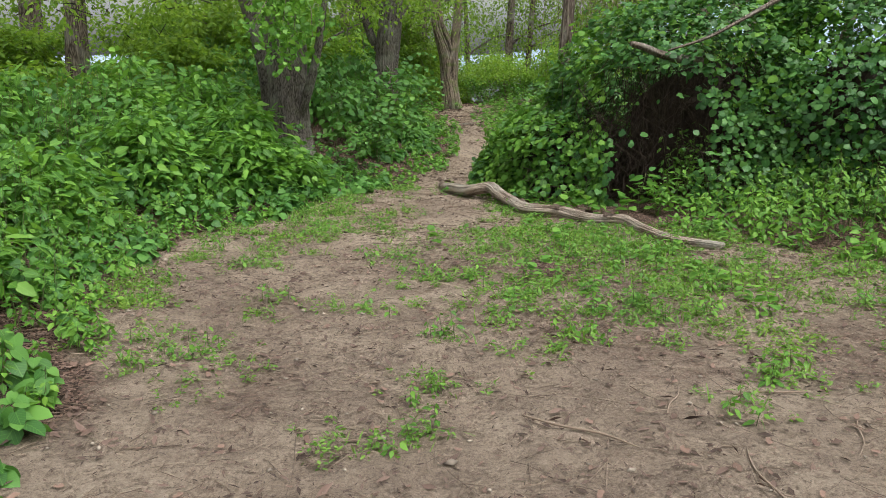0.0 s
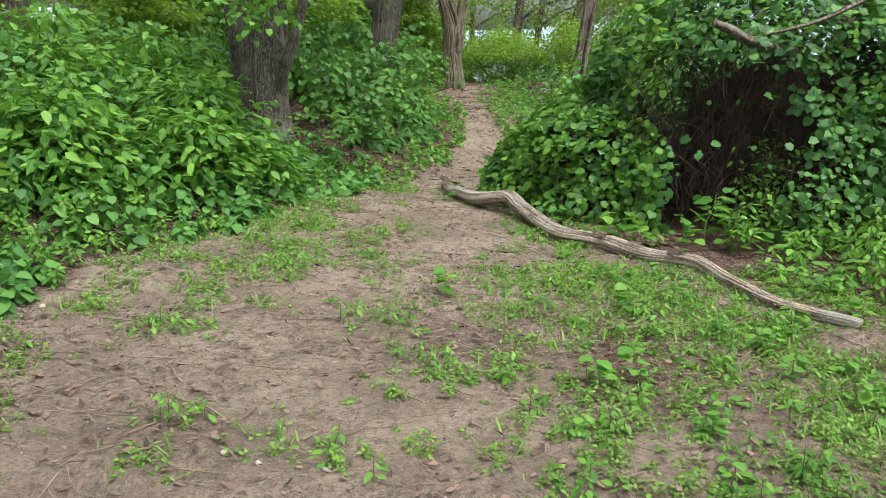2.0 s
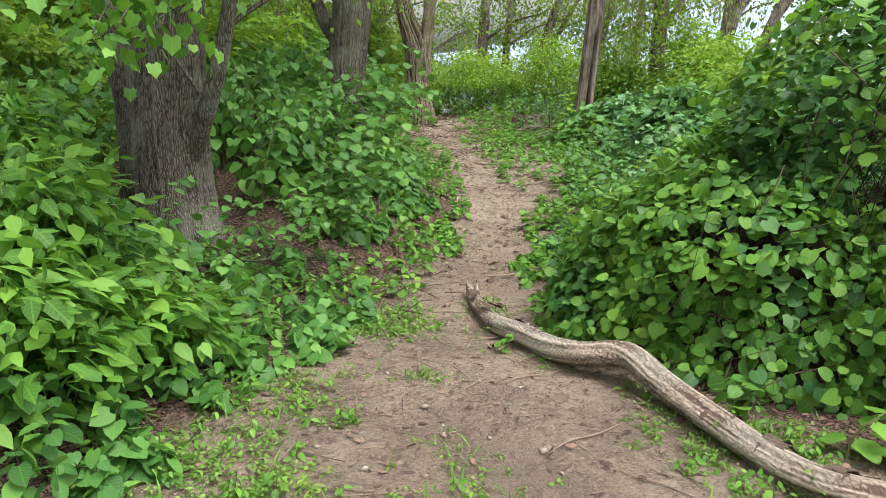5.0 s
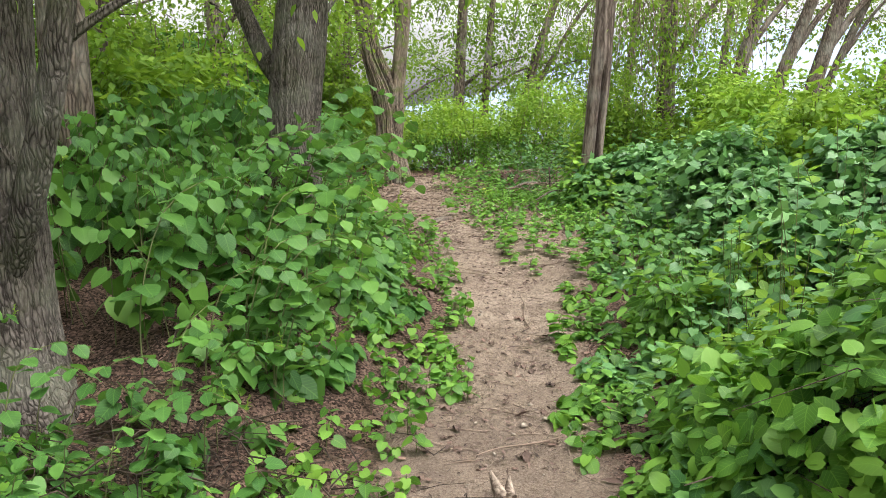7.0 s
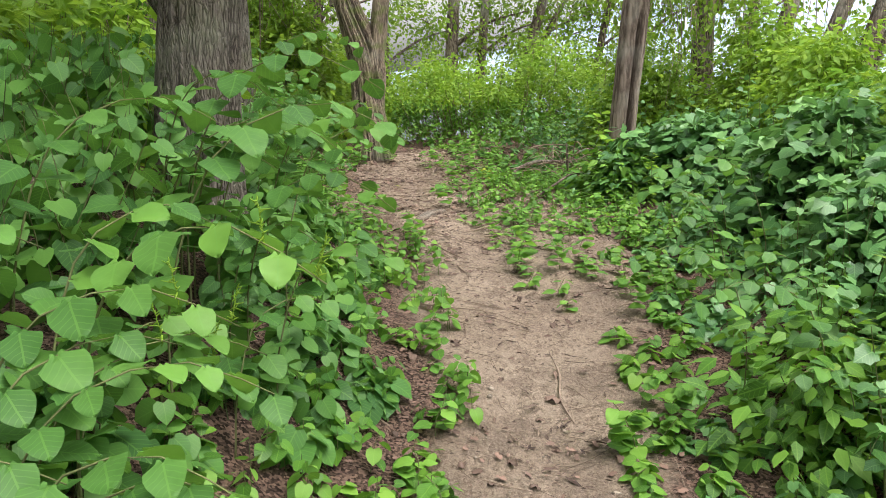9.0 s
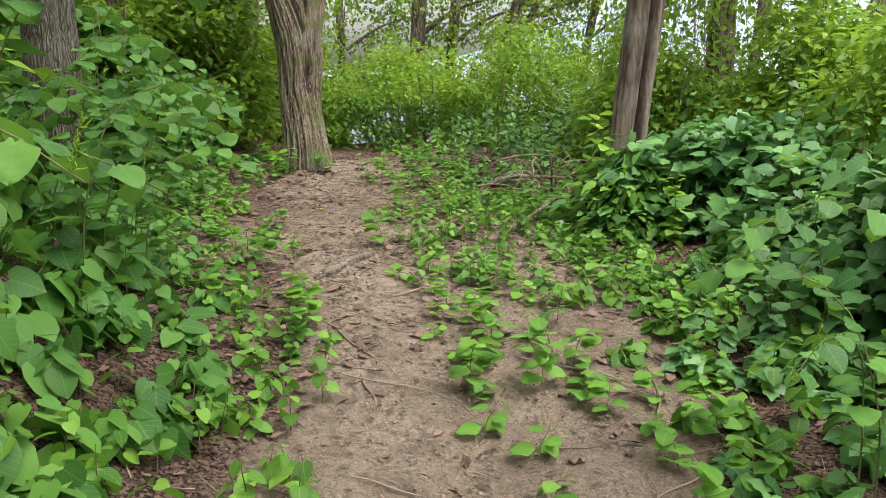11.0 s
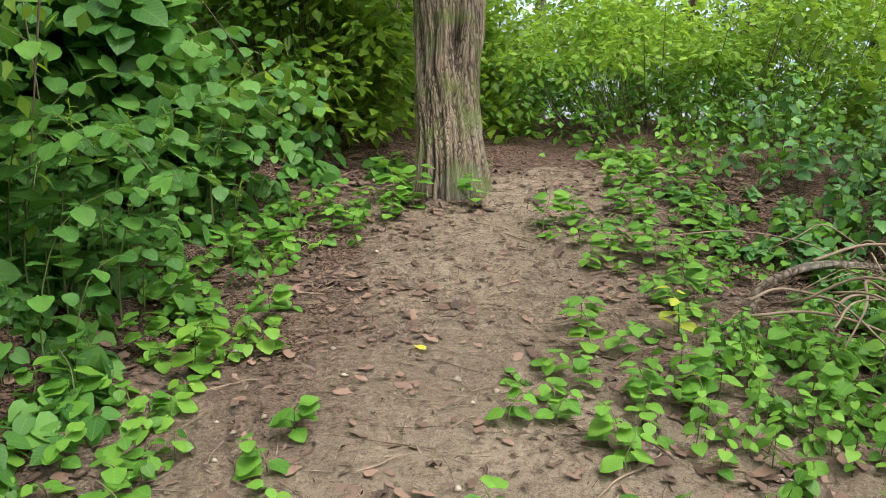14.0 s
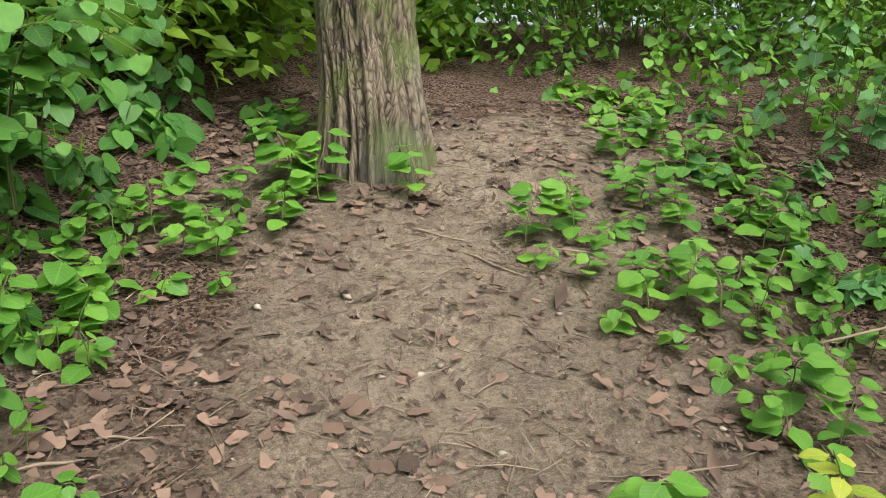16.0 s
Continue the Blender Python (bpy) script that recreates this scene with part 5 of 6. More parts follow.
def build_crumbs():
    """Bark chips, broken leaf bits and small stones too fine to pick apart."""
    xy = area_points(-2.8, 4.8, 0.8, 25, 520)
    x, y = xy[:, 0], xy[:, 1]
    out = np.maximum(left_edge(y) - x, x - right_edge(y))
    want = 0.22 + 0.85 * smooth(0.45, 0.62, fbm(x * 1.3, y * 1.3, 121)) + 0.7 * smooth(17, 19, y) * smooth(0.33, 0.5, fbm(x * 2.2, y * 2.2, 123))
    xy = xy[(rng.uniform(0, 1, len(xy)) < want) & (out < 0.4)]
    n = len(xy)
    P = np.column_stack([xy, height(xy[:, 0], xy[:, 1]) + 0.011])
    a = rng.uniform(0, 6.28, n)
    D = np.column_stack([np.cos(a), np.sin(a), rng.normal(0, 0.25, n)])
    N = rng.normal(0, 0.35, (n, 3)) + np.array([0, 0, 1.0])
    stuff("bark_chips", leaf_mesh("bark_chips", P, D, N, rng.gamma(2.5, 0.011, n) * np.where(xy[:, 1] > 17.5, 1.2, 1.1), SLIM, CHIP), "small dark bark chips and leaf crumbs on soil", "litter")
    xy = area_points(-2.4, 4.5, 0.8, 24.5, 16)
    out = np.maximum(left_edge(xy[:, 1]) - xy[:, 0], xy[:, 0] - right_edge(xy[:, 1]))
    xy = xy[out < 0]
    pts = np.array([(1, 0, 0), (0, 1, 0), (-1, 0, 0), (0, -1, 0), (0, 0, 0.7), (0, 0, -0.5)], float)
    tris = np.array([(0, 1, 4), (1, 2, 4), (2, 3, 4), (3, 0, 4), (1, 0, 5), (2, 1, 5), (3, 2, 5), (0, 3, 5)])
    n = len(xy)
    size = rng.gamma(2.5, 0.004, n)
    c = np.column_stack([xy, height(xy[:, 0], xy[:, 1]) + size * 0.25])
    a = rng.uniform(0, 6.28, n)
    rot = pts[None] * rng.uniform(0.6, 1.2, (n, 6, 1)) * np.array([1.3, 0.9, 0.8])
    rx = rot[..., 0] * np.cos(a)[:, None] - rot[..., 1] * np.sin(a)[:, None]
    ry = rot[..., 0] * np.sin(a)[:, None] + rot[..., 1] * np.cos(a)[:, None]
    V = c[:, None] + np.stack([rx, ry, rot[..., 2]], -1) * size[:, None, None]
    T = tris[None] + (np.arange(n) * 6)[:, None, None]
    stuff("pebbles", tri_mesh("pebbles", V.reshape(-1, 3), T.reshape(-1, 3), STONE), "tiny pale pebbles lying in the sandy soil", "pebbles")


build_crumbs()


# ---- single plants ----
def heart_leaf_mesh(name, material, wide=0.46, wave=0.03):
    """One heart-shaped leaf, one unit long, with a folded midrib and a drooping tip."""
    rows = [(-0.10, 0.24), (0.0, 0.36), (0.16, 0.98), (0.36, 1.0), (0.56, 0.9), (0.74, 0.66), (0.88, 0.36), (1.0, 0.0)]
    verts, uv, faces = [], [], []
    for k, (v, w) in enumerate(rows):
        for u in (-1, -0.5, 0, 0.5, 1):
            x = u * w * wide
            y = v + (0.10 * (1 - abs(u) * 2) if k == 0 and abs(u) < 0.5 else 0)
            z = 0.10 * abs(x) - 0.16 * v * v + wave * math.sin(9 * v + 3 * u)
            verts.append((x, y, z))
            uv.append((x, v, 0))
    for k in range(len(rows) - 1):
        for j in range(4):
            a = k * 5 + j
            faces += [(a, a + 1, a + 6), (a, a + 6, a + 5)]
    return tri_mesh(name, np.array(verts), np.array(faces), material, [("leaf_uv", "FLOAT_VECTOR", np.array(uv))])


LEAF_ONE = heart_leaf_mesh("leaf", KNOT_ONE)
LEAF_SEED = heart_leaf_mesh("leaf", SEED_ONE)
LEAF_FRESH = heart_leaf_mesh("leaf", FRESH_ONE, 0.44)
LEAF_YELLOW = heart_leaf_mesh("leaf", YELLOWED, 0.4)
LEAF_DEAD = heart_leaf_mesh("dead_leaf", DEAD_LEAF_ONE, 0.36, 0.17)


def leaf_pose(P, D, N, size):
    Y = Vector(D).normalized()
    X = Y.cross(Vector(N)).normalized()
    Z = X.cross(Y)
    m = Matrix((X, Y, Z)).transposed().to_4x4()
    m.translation = Vector(P)
    return m @ Matrix.Diagonal((size, size, size, 1))


def leafy_stem(name, label, category, group, spine, leaves, size, mesh, thick, pick, spikes=0):
    """A plant about its own base: a bent stem with leaves on both sides; spine: (x, y, z) from the base up."""
    root = empty(name, (0, 0, 0), label, category, group)
    pts = np.array([(*p, thick * (1 - 0.75 * k / (len(spine) - 1))) for k, p in enumerate(spine)])
    child("stem", bark_tube("stem", pts, STEM, 6, 12, 2, 0.02, 0, 1), root)
    path = tube_path(pts, 60)[:, :3]
    for k in range(leaves):
        f = 0.22 + 0.78 * (k + pick.uniform(0, 0.6)) / leaves
        i = min(58, int(f * 59))
        along = unit((path[i + 1] - path[i])[None])[0]
        side = np.cross(along, (0, 0, 1.0)) + 1e-4
        side = side / np.linalg.norm(side)
        if abs(along[2]) > 0.85:
            a = k * 2.4 + pick.uniform(-0.4, 0.4)
            side = np.array([math.cos(a), math.sin(a), 0])
        else:
            side = side * (1 if k % 2 else -1)
        D = side + along * pick.uniform(0.2, 0.7) + np.array([0, 0, pick.uniform(-0.75, 0.05)])
        N = np.array([0, 0, 1.0]) + np.array([pick.gauss(0, 0.22), pick.gauss(0, 0.22), 0]) + side * 0.45
        ob = child("leaf", mesh, root)
        ob.matrix_basis = leaf_pose(path[i] + side * 0.02, D, N, size * pick.uniform(0.65, 1.1) * (1.1 - 0.4 * f))
    for k in range(spikes):
        i = 58 - 6 * k
        A = np.repeat(path[i][None], 26, 0) + np.linspace(0, 1, 26)[:, None] * np.array([0.02 * (-1) ** k, 0.01, 0.10])
        B = A + rng.normal(0, 0.012, A.shape)
        tagged(child("flower_spike", stem_mesh("flower_spike", A, 0.5 * (A + B), B, 0.003, BRIGHT), root, "pale greenish flower spike"), kind="stuff")
    return root


def build_knotweed():
    pick = random.Random(5)
    kinds = []
    for k in range(5):
        h, reach = 0.75 + 0.1 * k, 0.5 + 0.08 * k
        spine = [(0, 0, -0.03), (0.04, 0.0, h * 0.5), (reach * 0.35, 0.02, h * 0.92), (reach * 0.75, 0.03, h), (reach * 1.15, 0.04, h * 0.86)]
        kinds.append(leafy_stem("knotweed_stem", "arching green stem with large heart-shaped leaves", "plant", "knotweed on the bank", spine, 13 + k, 0.145 + 0.006 * k, LEAF_ONE, 0.0055, pick, 2 if k == 2 else 0))
    spots = []
    for count, y0, y1, d0, d1 in ((26, 12.9, 15.2, 0.55, 1.6), (14, 15.2, 17.8, 0.7, 1.6), (24, 18.0, 20.6, 0.45, 1.2), (24, 20.8, 23.2, 0.25, 0.9)):
        for _ in range(count):
            y = pick.uniform(y0, y1)
            x = float(left_edge(y)) - pick.uniform(d0, d1)
            if (x + 2.6) ** 2 + (y - 13.2) ** 2 > 0.5 and (x + 1.08) ** 2 + (y - 16.2) ** 2 > 0.16:
                size = pick.uniform(0.75, 1.05)
                if np.interp(y, [6.9, 10.85, 14, 16.7, 20], [-0.82, -0.45, 0.35, 0.77, 0.54]) - x - 0.75 * size > 0.4:
                    spots.append((x, y, pick.uniform(-45, 45), size))
    spots += [(-2.15, 12.3, 30, 0.7), (-1.95, 12.15, -40, 0.62), (-2.35, 12.25, 70, 0.65), (-1.8, 12.0, 10, 0.55)]
    spots += [(-0.5, 17.7, 20, 0.5), (-0.62, 17.95, -30, 0.55), (-0.45, 18.2, 60, 0.42), (-0.75, 17.5, -10, 0.6), (-0.6, 18.5, 25, 0.5), (-0.55, 19.0, -20, 0.45)]
    for _ in range(14):
        y = pick.uniform(20.5, 22.7)
        spots.append((float(left_edge(y)) - pick.uniform(0.1, 0.5), y, pick.uniform(-70, 70), pick.uniform(0.55, 0.8)))
    for _ in range(9):
        y = pick.uniform(11.3, 12.7)
        spots.append((float(left_edge(y)) - pick.uniform(0.75, 1.3), y, pick.uniform(-60, 60), pick.uniform(0.42, 0.6)))
    for _ in range(14):
        y = pick.uniform(12.6, 17.5)
        spots.append((float(right_edge(y)) + pick.uniform(0.5, 1.2), y, 180 + pick.uniform(-50, 50), pick.uniform(0.6, 0.85)))
    for k, (x, y, turn, size) in enumerate(spots):
        m = pose(x, y, ground_at(x, y), 0, 0, turn) @ Matrix.Scale(size, 4)
        root = kinds[k] if k < 5 else copy_thing(kinds[k % 5], m)
        root.matrix_basis = m


build_knotweed()


def build_saplings():
    """Upright plants with large fresh leaves beside the path."""
    pick = random.Random(15)
    kinds = []
    for k in range(3):
        h = 0.62 + 0.16 * k
        spine = [(0, 0, -0.03), (0.03, 0.02, h * 0.45), (0.06 + 0.03 * k, 0.0, h * 0.8), (0.14 + 0.03 * k, 0.02, h)]
        kinds.append(leafy_stem("sapling", "upright sapling with large fresh yellow-green heart-shaped leaves", "sapling", "saplings beside the path", spine, 15 + 2 * k, 0.15, LEAF_FRESH, 0.006, pick))
    spots = [(1.7, 13.0, 0.75), (2.2, 12.9, 0.95), (2.6, 12.6, 1.1), (2.1, 13.6, 1.0), (1.7, 13.3, 0.85), (2.7, 13.6, 1.2), (2.9, 12.7, 1.35), (2.1, 14.3, 0.8), (2.6, 15.0, 0.9), (3.3, 14.4, 1.2), (3.0, 15.8, 1.0),
             (3.5, 15.3, 1.3), (1.9, 12.5, 1.25), (2.2, 12.4, 1.5), (2.5, 12.45, 1.6), (2.8, 12.5, 1.65), (3.1, 12.7, 1.7), (2.35, 12.9, 1.5), (2.65, 13.1, 1.55), (3.1, 13.9, 1.35), (3.4, 13.4, 1.4), (2.9, 14.8, 1.25), (3.8, 14.6, 1.5), (4.1, 16.0, 1.6), (3.6, 16.6, 1.3), (4.5, 15.2, 1.6), (4.4, 16.9, 1.5), (2.5, 19.9, 0.75), (2.75, 20.1, 1.15), (2.6, 20.25, 1.0), (3.35, 20.0, 0.9), (2.9, 19.3, 0.7), (3.3, 18.6, 0.8)]
    for k, (x, y, size) in enumerate(spots):
        m = pose(x, y, ground_at(x, y), 0, 0, pick.uniform(0, 360)) @ Matrix.Scale(size, 4)
        root = kinds[k] if k < 3 else copy_thing(kinds[k % 3], m)
        root.matrix_basis = m


build_saplings()


def build_seedlings():
    pick = random.Random(9)
    kinds = []
    for k in range(6):
        h = 0.07 + 0.034 * k
        spine = [(0, 0, -0.02), (0.01, 0.01, h * 0.4), (0.02 + 0.01 * k, 0.0, h * 0.8), (0.05 + 0.012 * k, 0.01, h)]
        kinds.append(leafy_stem("seedling", "small upright seedling with fresh green heart-shaped leaves", "seedling", "seedlings along the path", spine, 5 + k, 0.085 + 0.007 * k, LEAF_SEED, 0.003, pick))
    spots = []
    tries = 0
    while len(spots) < 290 and tries < 12000:
        tries += 1
        y = pick.uniform(12.8, 24.6)
        lo, hi = float(left_edge(y)) - 0.2, float(right_edge(y)) + 0.3
        x = pick.uniform(lo, hi)
        mid = np.interp(y, [12, 14, 16, 18, 20, 22, 23, 24], [-0.05, 0.4, 0.6, 0.62, 0.5, 0.22, 0.4, 1.0])
        free = np.interp(y, [12, 16, 18, 20, 22, 24], [0.4, 0.36, 0.27, 0.32, 0.55, 0.45])
        if abs(x - mid) < free or pick.random() > np.interp(y, [12.8, 17, 19], [0.3, 0.6, 1.0]):
            continue
        if fbm(x * 1.7, y * 1.7, 141) < 0.44 + 0.08 * pick.random() or any((x - a) ** 2 + (y - b) ** 2 < 0.012 for a, b in spots) or (x - 0.27) ** 2 + (y - 23.9) ** 2 < 0.16:
            continue
        spots.append((x, y))
    spots += [(-0.08, 23.5), (-0.1, 23.62)]
    for k, (x, y) in enumerate(spots):
        m = pose(x, y, ground_at(x, y), 0, 0, pick.uniform(0, 360)) @ Matrix.Scale(pick.uniform(0.75, 1.2), 4)
        root = kinds[k] if k < 6 else copy_thing(kinds[k % 6], m)
        root.matrix_basis = m
    for k, (x, y) in enumerate([(-0.02, 23.5), (0.06, 23.42), (-0.08, 23.58), (0.52, 23.5), (1.35, 9.35), (1.6, 9.25), (1.85, 9.1), (2.15, 9.0), (2.45, 8.95), (2.75, 8.9), (3.05, 8.8), (1.05, 9.9), (0.85, 10.4), (2.3, 9.15), (1.7, 9.05), (3.3, 8.6), (2.9, 8.6), (0.62, 11.3), (0.5, 11.8)]):
        m = pose(x, y, ground_at(x, y), 0, 0, pick.uniform(0, 360)) @ Matrix.Scale(pick.uniform(1.25, 1.8), 4)
        ob = copy_thing(kinds[(k * 5) % 6], m)
        ob.matrix_basis = m
        tagged(ob, "broad-leaved green sprout standing on bare soil", "sprout", "broad-leaved sprouts")
    for k in range(70):
        x, y = pick.gauss(1.9, 1.1), pick.gauss(6.6, 1.5)
        if not (float(left_edge(y)) < x < float(right_edge(y)) and y > 3.0) or (x - np.interp(y, [6.7, 7.7, 8.5, 9.6, 10.5], [2.45, 1.98, 1.65, 0.82, 0.5])) ** 2 < 0.03:
            continue
        ob = copy_thing(kinds[k % 6], pose(x, y, ground_at(x, y), 0, 0, pick.uniform(0, 360)) @ Matrix.Scale(pick.uniform(0.55, 0.95), 4))
        ob.matrix_basis = pose(x, y, ground_at(x, y), 0, 0, pick.uniform(0, 360)) @ Matrix.Scale(pick.uniform(0.55, 0.95), 4)
        tagged(ob, "leafy green weed standing in the clearing", "weed", "weeds in the clearing")
    spine = [(0, 0, -0.02), (0.01, 0, 0.1), (0.03, 0.01, 0.2), (0.06, 0.02, 0.26)]
    yellow = leafy_stem("yellowing_plant", "seedling with yellowing pale leaves beside the brush", "seedling", "", spine, 9, 0.11, LEAF_YELLOW, 0.004, pick)
    yellow.matrix_basis = pose(1.6, 21.5, ground_at(1.6, 21.5), 0, 0, 160)


build_seedlings()


def build_dead_leaves():
    pick = random.Random(13)
    for _ in range(520):
        y = pick.choice((pick.uniform(18.5, 24.8), pick.uniform(20, 24.8), pick.uniform(11, 19)))
        x = pick.uniform(float(left_edge(y)) - 0.3, float(right_edge(y)) + 0.4)
        if fbm(x * 1.3, y * 1.3, 143) < 0.47:
            continue
        ob = tagged(new("dead_leaf", LEAF_DEAD), "curled brown dead leaf lying on the soil", "dead leaf", "dead leaves on the path")
        ob.matrix_basis = pose(x, y, ground_at(x, y) + 0.012, pick.uniform(-18, 18), pick.uniform(-18, 18), pick.uniform(0, 360)) @ Matrix.Scale(pick.uniform(0.035, 0.08) * (1.45 if y > 19.5 and pick.random() < 0.35 else 1.0), 4)
    ob = tagged(new("yellow_leaf", LEAF_YELLOW), "small bright yellow fallen leaf on bare soil", "fallen leaf")
    ob.matrix_basis = pose(0.43, 21.13, ground_at(0.43, 21.13) + 0.02, 12, 5, 60) @ Matrix.Scale(0.06, 4)


build_dead_leaves()


def build_sticks():
    pick = random.Random(21)
    kinds = []
    for k in range(6):
        l = 0.08 + 0.045 * k
        bend = 0.05 * l * (-1) ** k
        kinds.append(bark_tube("stick", [(-l, 0, 0, 0.003), (-l * 0.3, bend, 0.004, 0.0045), (l * 0.4, -bend, 0.003, 0.004), (l, bend, 0.0, 0.002)], TWIG, 7, 14, 3, 0.08, 0, k))
    for k in range(120):
        y = pick.uniform(1.5, 24.5)
        x = pick.uniform(float(left_edge(y)) - 0.1, float(right_edge(y)) + 0.2)
        ob = tagged(new("stick", kinds[k % 6]), "dry brown stick lying on the soil", "stick", "sticks on the ground")
        turn = pick.uniform(0, 360)
        reach = 0.1
        dx, dy = math.cos(radians(turn)) * reach, math.sin(radians(turn)) * reach
        slope = math.degrees(math.atan2(ground_at(x + dx, y + dy) - ground_at(x - dx, y - dy), 2 * reach))
        ob.matrix_basis = pose(x, y, ground_at(x, y) + 0.006, 0, 0, turn) @ pose(0, 0, 0, 0, -slope, 0) @ Matrix.Scale(pick.uniform(0.6, 1.3), 4)


build_sticks()


def build_brush_pile():
    """The heap of dry branches beside the path, under the split tree."""
    o = np.array([2.6, 21.2, ground_at(2.6, 21.2)])
    root = empty("brush_pile", o, "heap of dry bare branches among low plants", "brush pile")
    pick = random.Random(33)
    for k in range(38):
        a, l = pick.uniform(0, 6.28), pick.uniform(0.15, 0.5)
        x, y = pick.gauss(0, 0.3), pick.gauss(0, 0.45)
        z = pick.uniform(0.02, 0.42)
        r = pick.uniform(0.003, 0.009)
        dx, dy, dz = math.cos(a) * l, math.sin(a) * l, pick.uniform(-0.12, 0.12)
        pts = [(x - dx, y - dy, z - dz, r), (x - dx * 0.3, y - dy * 0.3 + 0.08, z + 0.12, r * 0.9), (x + dx * 0.4, y + dy * 0.4 - 0.04, z + 0.09, r * 0.7), (x + dx, y + dy, z + dz, r * 0.4)]
        child("branch", bark_tube("branch", pts, TWIG, 7, 16, 3, 0.06, 0, k), root)
    for pts in ([(-0.58, 0.66, 0.0, 0.02), (-0.54, 0.74, 0.1, 0.022), (-0.35, 0.82, 0.2, 0.024), (0.3, 0.9, 0.22, 0.018)], [(-0.08, -0.25, -0.03, 0.016), (-0.1, -0.27, 0.25, 0.015), (-0.13, -0.28, 0.56, 0.011)],
                [(-0.78, -1.22, 0.0, 0.012), (-0.49, -1.15, 0.17, 0.013), (-0.25, -0.9, 0.24, 0.012), (0.2, -0.6, 0.2, 0.008)]):
        child("branch", bark_tube("branch", pts, BARK_FAR, 10, 24, 4, 0.06, 0, 4), root, "thicker bent branch")


build_brush_pile()


def build_root():
    pts = [(0.36, 18.7, 0.02), (0.45, 18.95, 0.04), (0.58, 19.2, 0.046), (0.72, 19.45, 0.035), (0.78, 19.6, 0.012)]
    o = np.array([0.58, 19.2, ground_at(0.58, 19.2)])
    rows = [(x - o[0], y - o[1], ground_at(x, y) - o[2] + 0.2 * r - 0.004, r) for x, y, r in pts]
    tagged(new("exposed_root", bark_tube("exposed_root", rows, BARK_FAR, 16, 40, 5, 0.08, 0, 8)), "worn grey-brown root half buried in the path", "root").location = o


build_root()


def build_log_bark():
    """Peeling plates of bark along the log, each a curled flake."""
    log = bpy.data.objects["fallen_log"]
    stem = log.children[0]
    pick = random.Random(41)
    spots = [(0.0, 12.0), (0.03, 11.6), (0.12, 11.2), (0.24, 10.88), (0.38, 10.62), (0.55, 10.42), (0.68, 10.2), (0.76, 9.85), (0.84, 9.55), (0.95, 9.25), (1.1, 9.0), (1.3, 8.79), (1.55, 8.58), (1.8, 8.3)]
    for x, y in spots:
        for _ in range(4):
            l, w, r = pick.uniform(0.05, 0.16), pick.uniform(0.3, 0.8), 0.077
            turn = pick.uniform(-1.1, 1.1)
            verts = []
            for i in range(5):
                for j in range(5):
                    a = turn + (j / 4 - 0.5) * w + pick.uniform(-0.05, 0.05)
                    lift = 0.006 + 0.01 * (abs(i - 2) / 2) ** 2 * pick.random()
                    verts.append(((r + lift) * math.sin(a), (i / 4 - 0.5) * l + pick.uniform(-0.006, 0.006), (r + lift) * math.cos(a)))
            tris = [t for i in range(4) for j in range(4) for t in ((i * 5 + j, i * 5 + j + 1, i * 5 + j + 6), (i * 5 + j, i * 5 + j + 6, i * 5 + j + 5))]
            ob = child("bark_flake", tri_mesh("bark_flake", np.array(verts), np.array(tris), BARK_LOG), stem)
            ob.matrix_basis = Matrix.Translation(-log.location) @ pose(x, y, ground_at(x, y) + 0.066 + 0.05 * math.exp(-((y - 10.35) / 0.3) ** 2), 0, 0, 25 + pick.uniform(-12, 12))


build_log_bark()


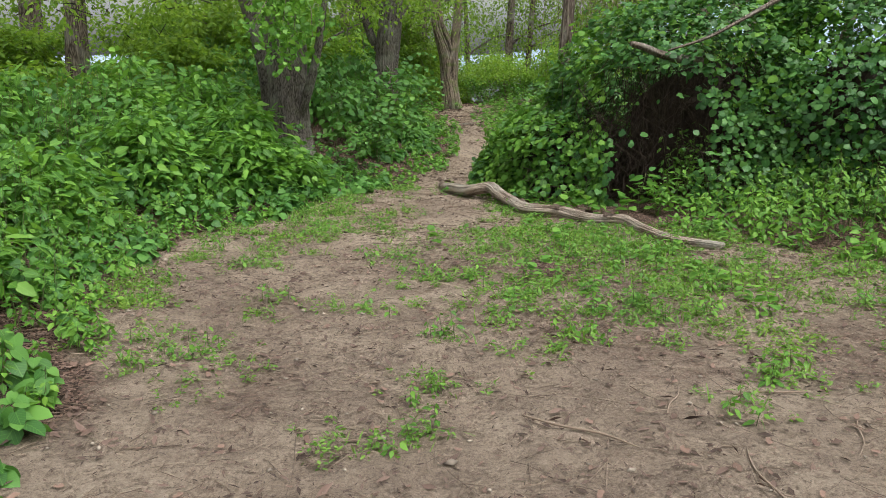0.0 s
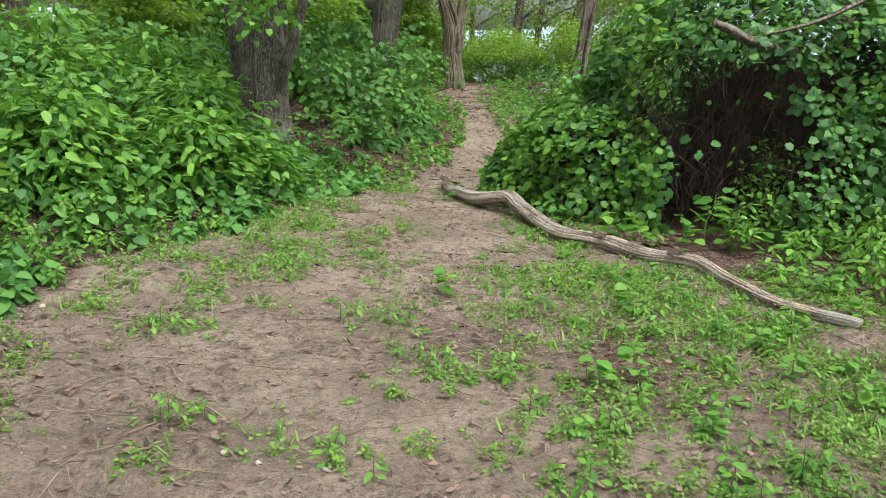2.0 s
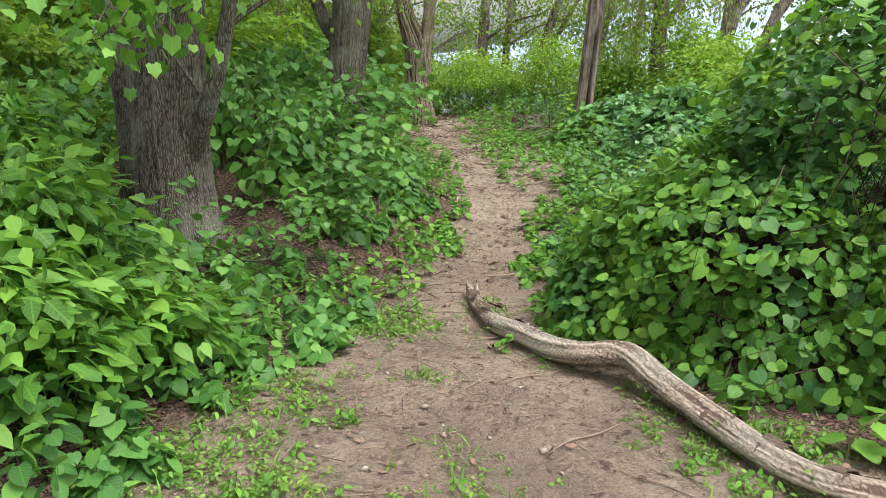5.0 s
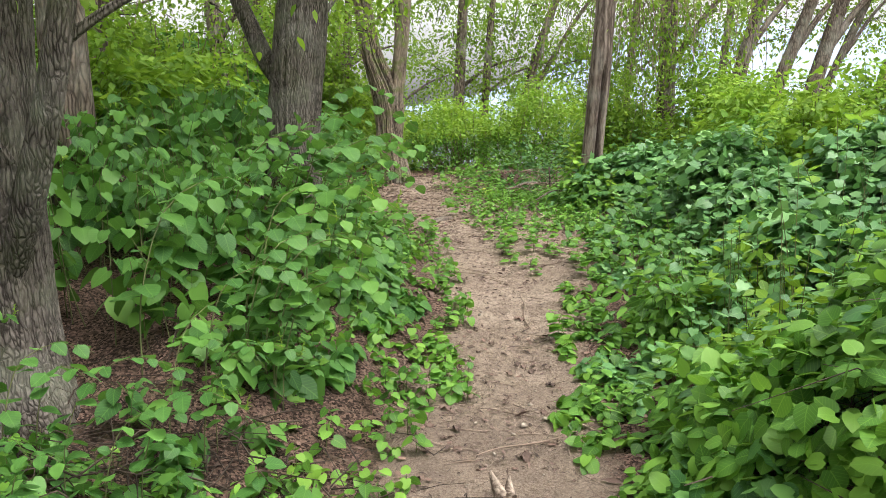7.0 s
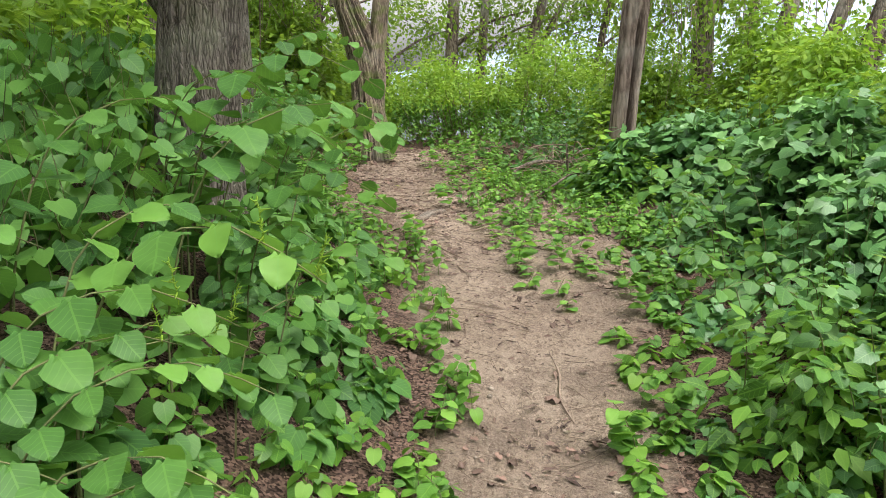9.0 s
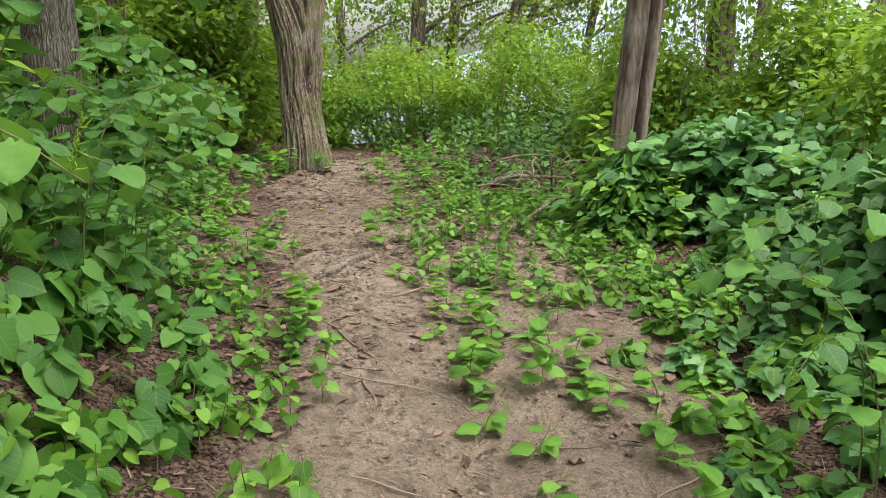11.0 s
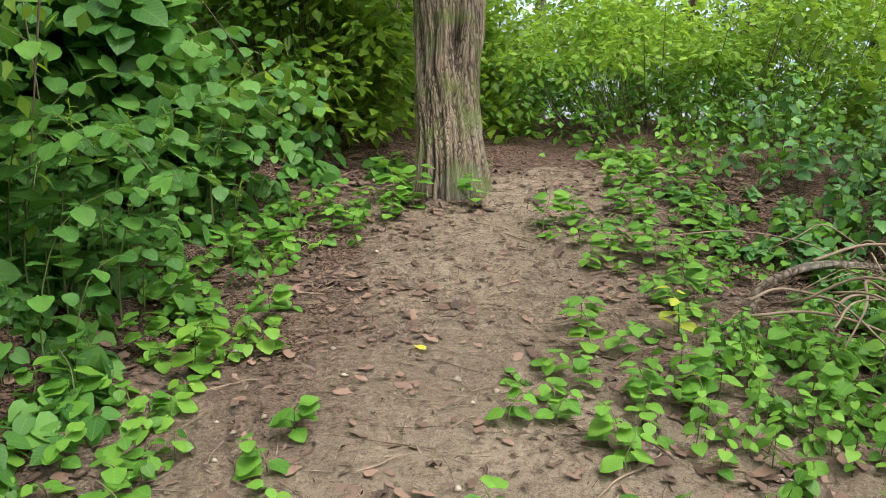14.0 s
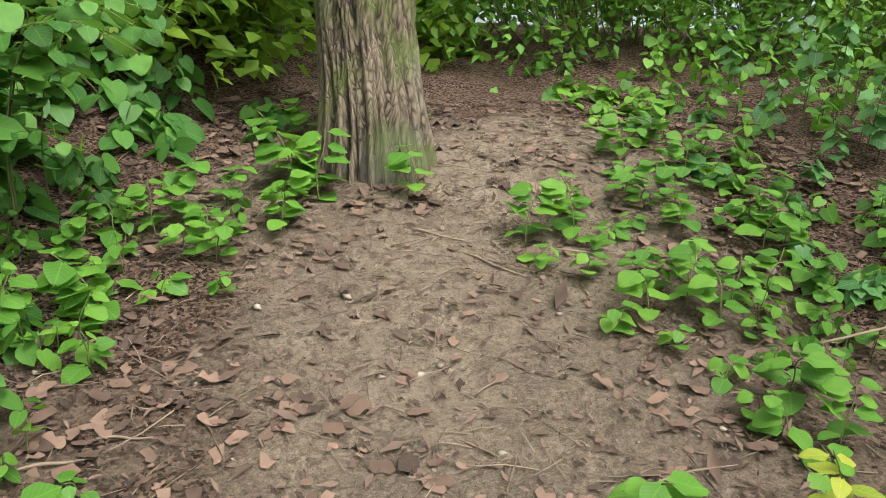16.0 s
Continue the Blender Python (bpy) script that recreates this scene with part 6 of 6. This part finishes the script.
def build_hanging_branch():
    """The leafy branch of the big tree that hangs over the clearing's edge."""
    tree_root = bpy.data.objects["maple_tree"]
    o = np.array(tree_root.location)
    ends = [(-1.72, 9.9, 1.74), (-1.88, 9.8, 1.72), (-2.05, 10.0, 1.7), (-2.25, 10.2, 1.76), (-1.6, 10.1, 1.95), (-2.4, 10.0, 1.95), (-2.0, 10.3, 2.1), (-1.85, 10.1, 1.9)]
    for k, (x, y, z) in enumerate(ends):
        pts = [(-2.4, 12.85, 2.75 + 0.05 * k, 0.018), (-2.3, 11.8, 2.75, 0.013), (x * 0.7 - 0.6, 10.7, z + 0.45, 0.008), (x, y, z, 0.003)]
        limb = child("hanging_branch", bark_tube("hanging_branch", np.array(pts) - np.array([*o, 0]), BARK_FAR, 7, 24, 3, 0.05, 0, k), tree_root)
        c = tube_path(np.array(pts), 30)[14:, :3]
        P = np.repeat(c, 11, 0) + rng.normal(0, 0.13, (len(c) * 11, 3))
        D = rng.normal(0, 0.6, P.shape) - np.array([0, 0, 0.7])
        N = rng.normal(0, 0.35, P.shape) + np.array([0, 0, 1.0])
        tagged(child("leaf_spray", leaf_mesh("leaf_spray", P - o, D, N, rng.uniform(0.045, 0.085, len(P)), LOBED, HERB), limb, "light green lobed leaves"), kind="stuff")


build_hanging_branch()


def build_stump():
    """A rotten fallen stem on the bank, half covered by leaves."""
    o = np.array([-2.2, 15.5, ground_at(-2.2, 15.5)])
    root = empty("rotten_log", o, "dark reddish rotten log half hidden on the bank", "log")
    child("stem", bark_tube("stem", [(-0.5, 0.1, 0.22, 0.04), (-0.15, 0.0, 0.3, 0.08), (0.2, -0.05, 0.27, 0.07), (0.45, 0.0, 0.18, 0.04)], BARK_ROTTEN, 24, 30, 7, 0.12, 0, 51, None, 0.5), root)
    for k, pts in enumerate(([(-0.2, -0.08, 0.42, 0.02), (-0.25, -0.2, 0.3, 0.016), (-0.2, -0.28, 0.1, 0.01)], [(0.1, -0.1, 0.42, 0.018), (0.05, -0.25, 0.25, 0.014), (0.12, -0.3, 0.0, 0.01)],
                             [(0.4, -0.05, 0.38, 0.03), (0.42, -0.02, 0.25, 0.03), (0.42, 0.0, -0.1, 0.03)], [(-0.4, 0.1, 0.37, 0.03), (-0.42, 0.1, 0.2, 0.03), (-0.42, 0.1, -0.1, 0.03)])):
        child("root", bark_tube("root", pts, BARK_ROTTEN, 8, 14, 3, 0.06, 0, 60 + k), root)


build_stump()
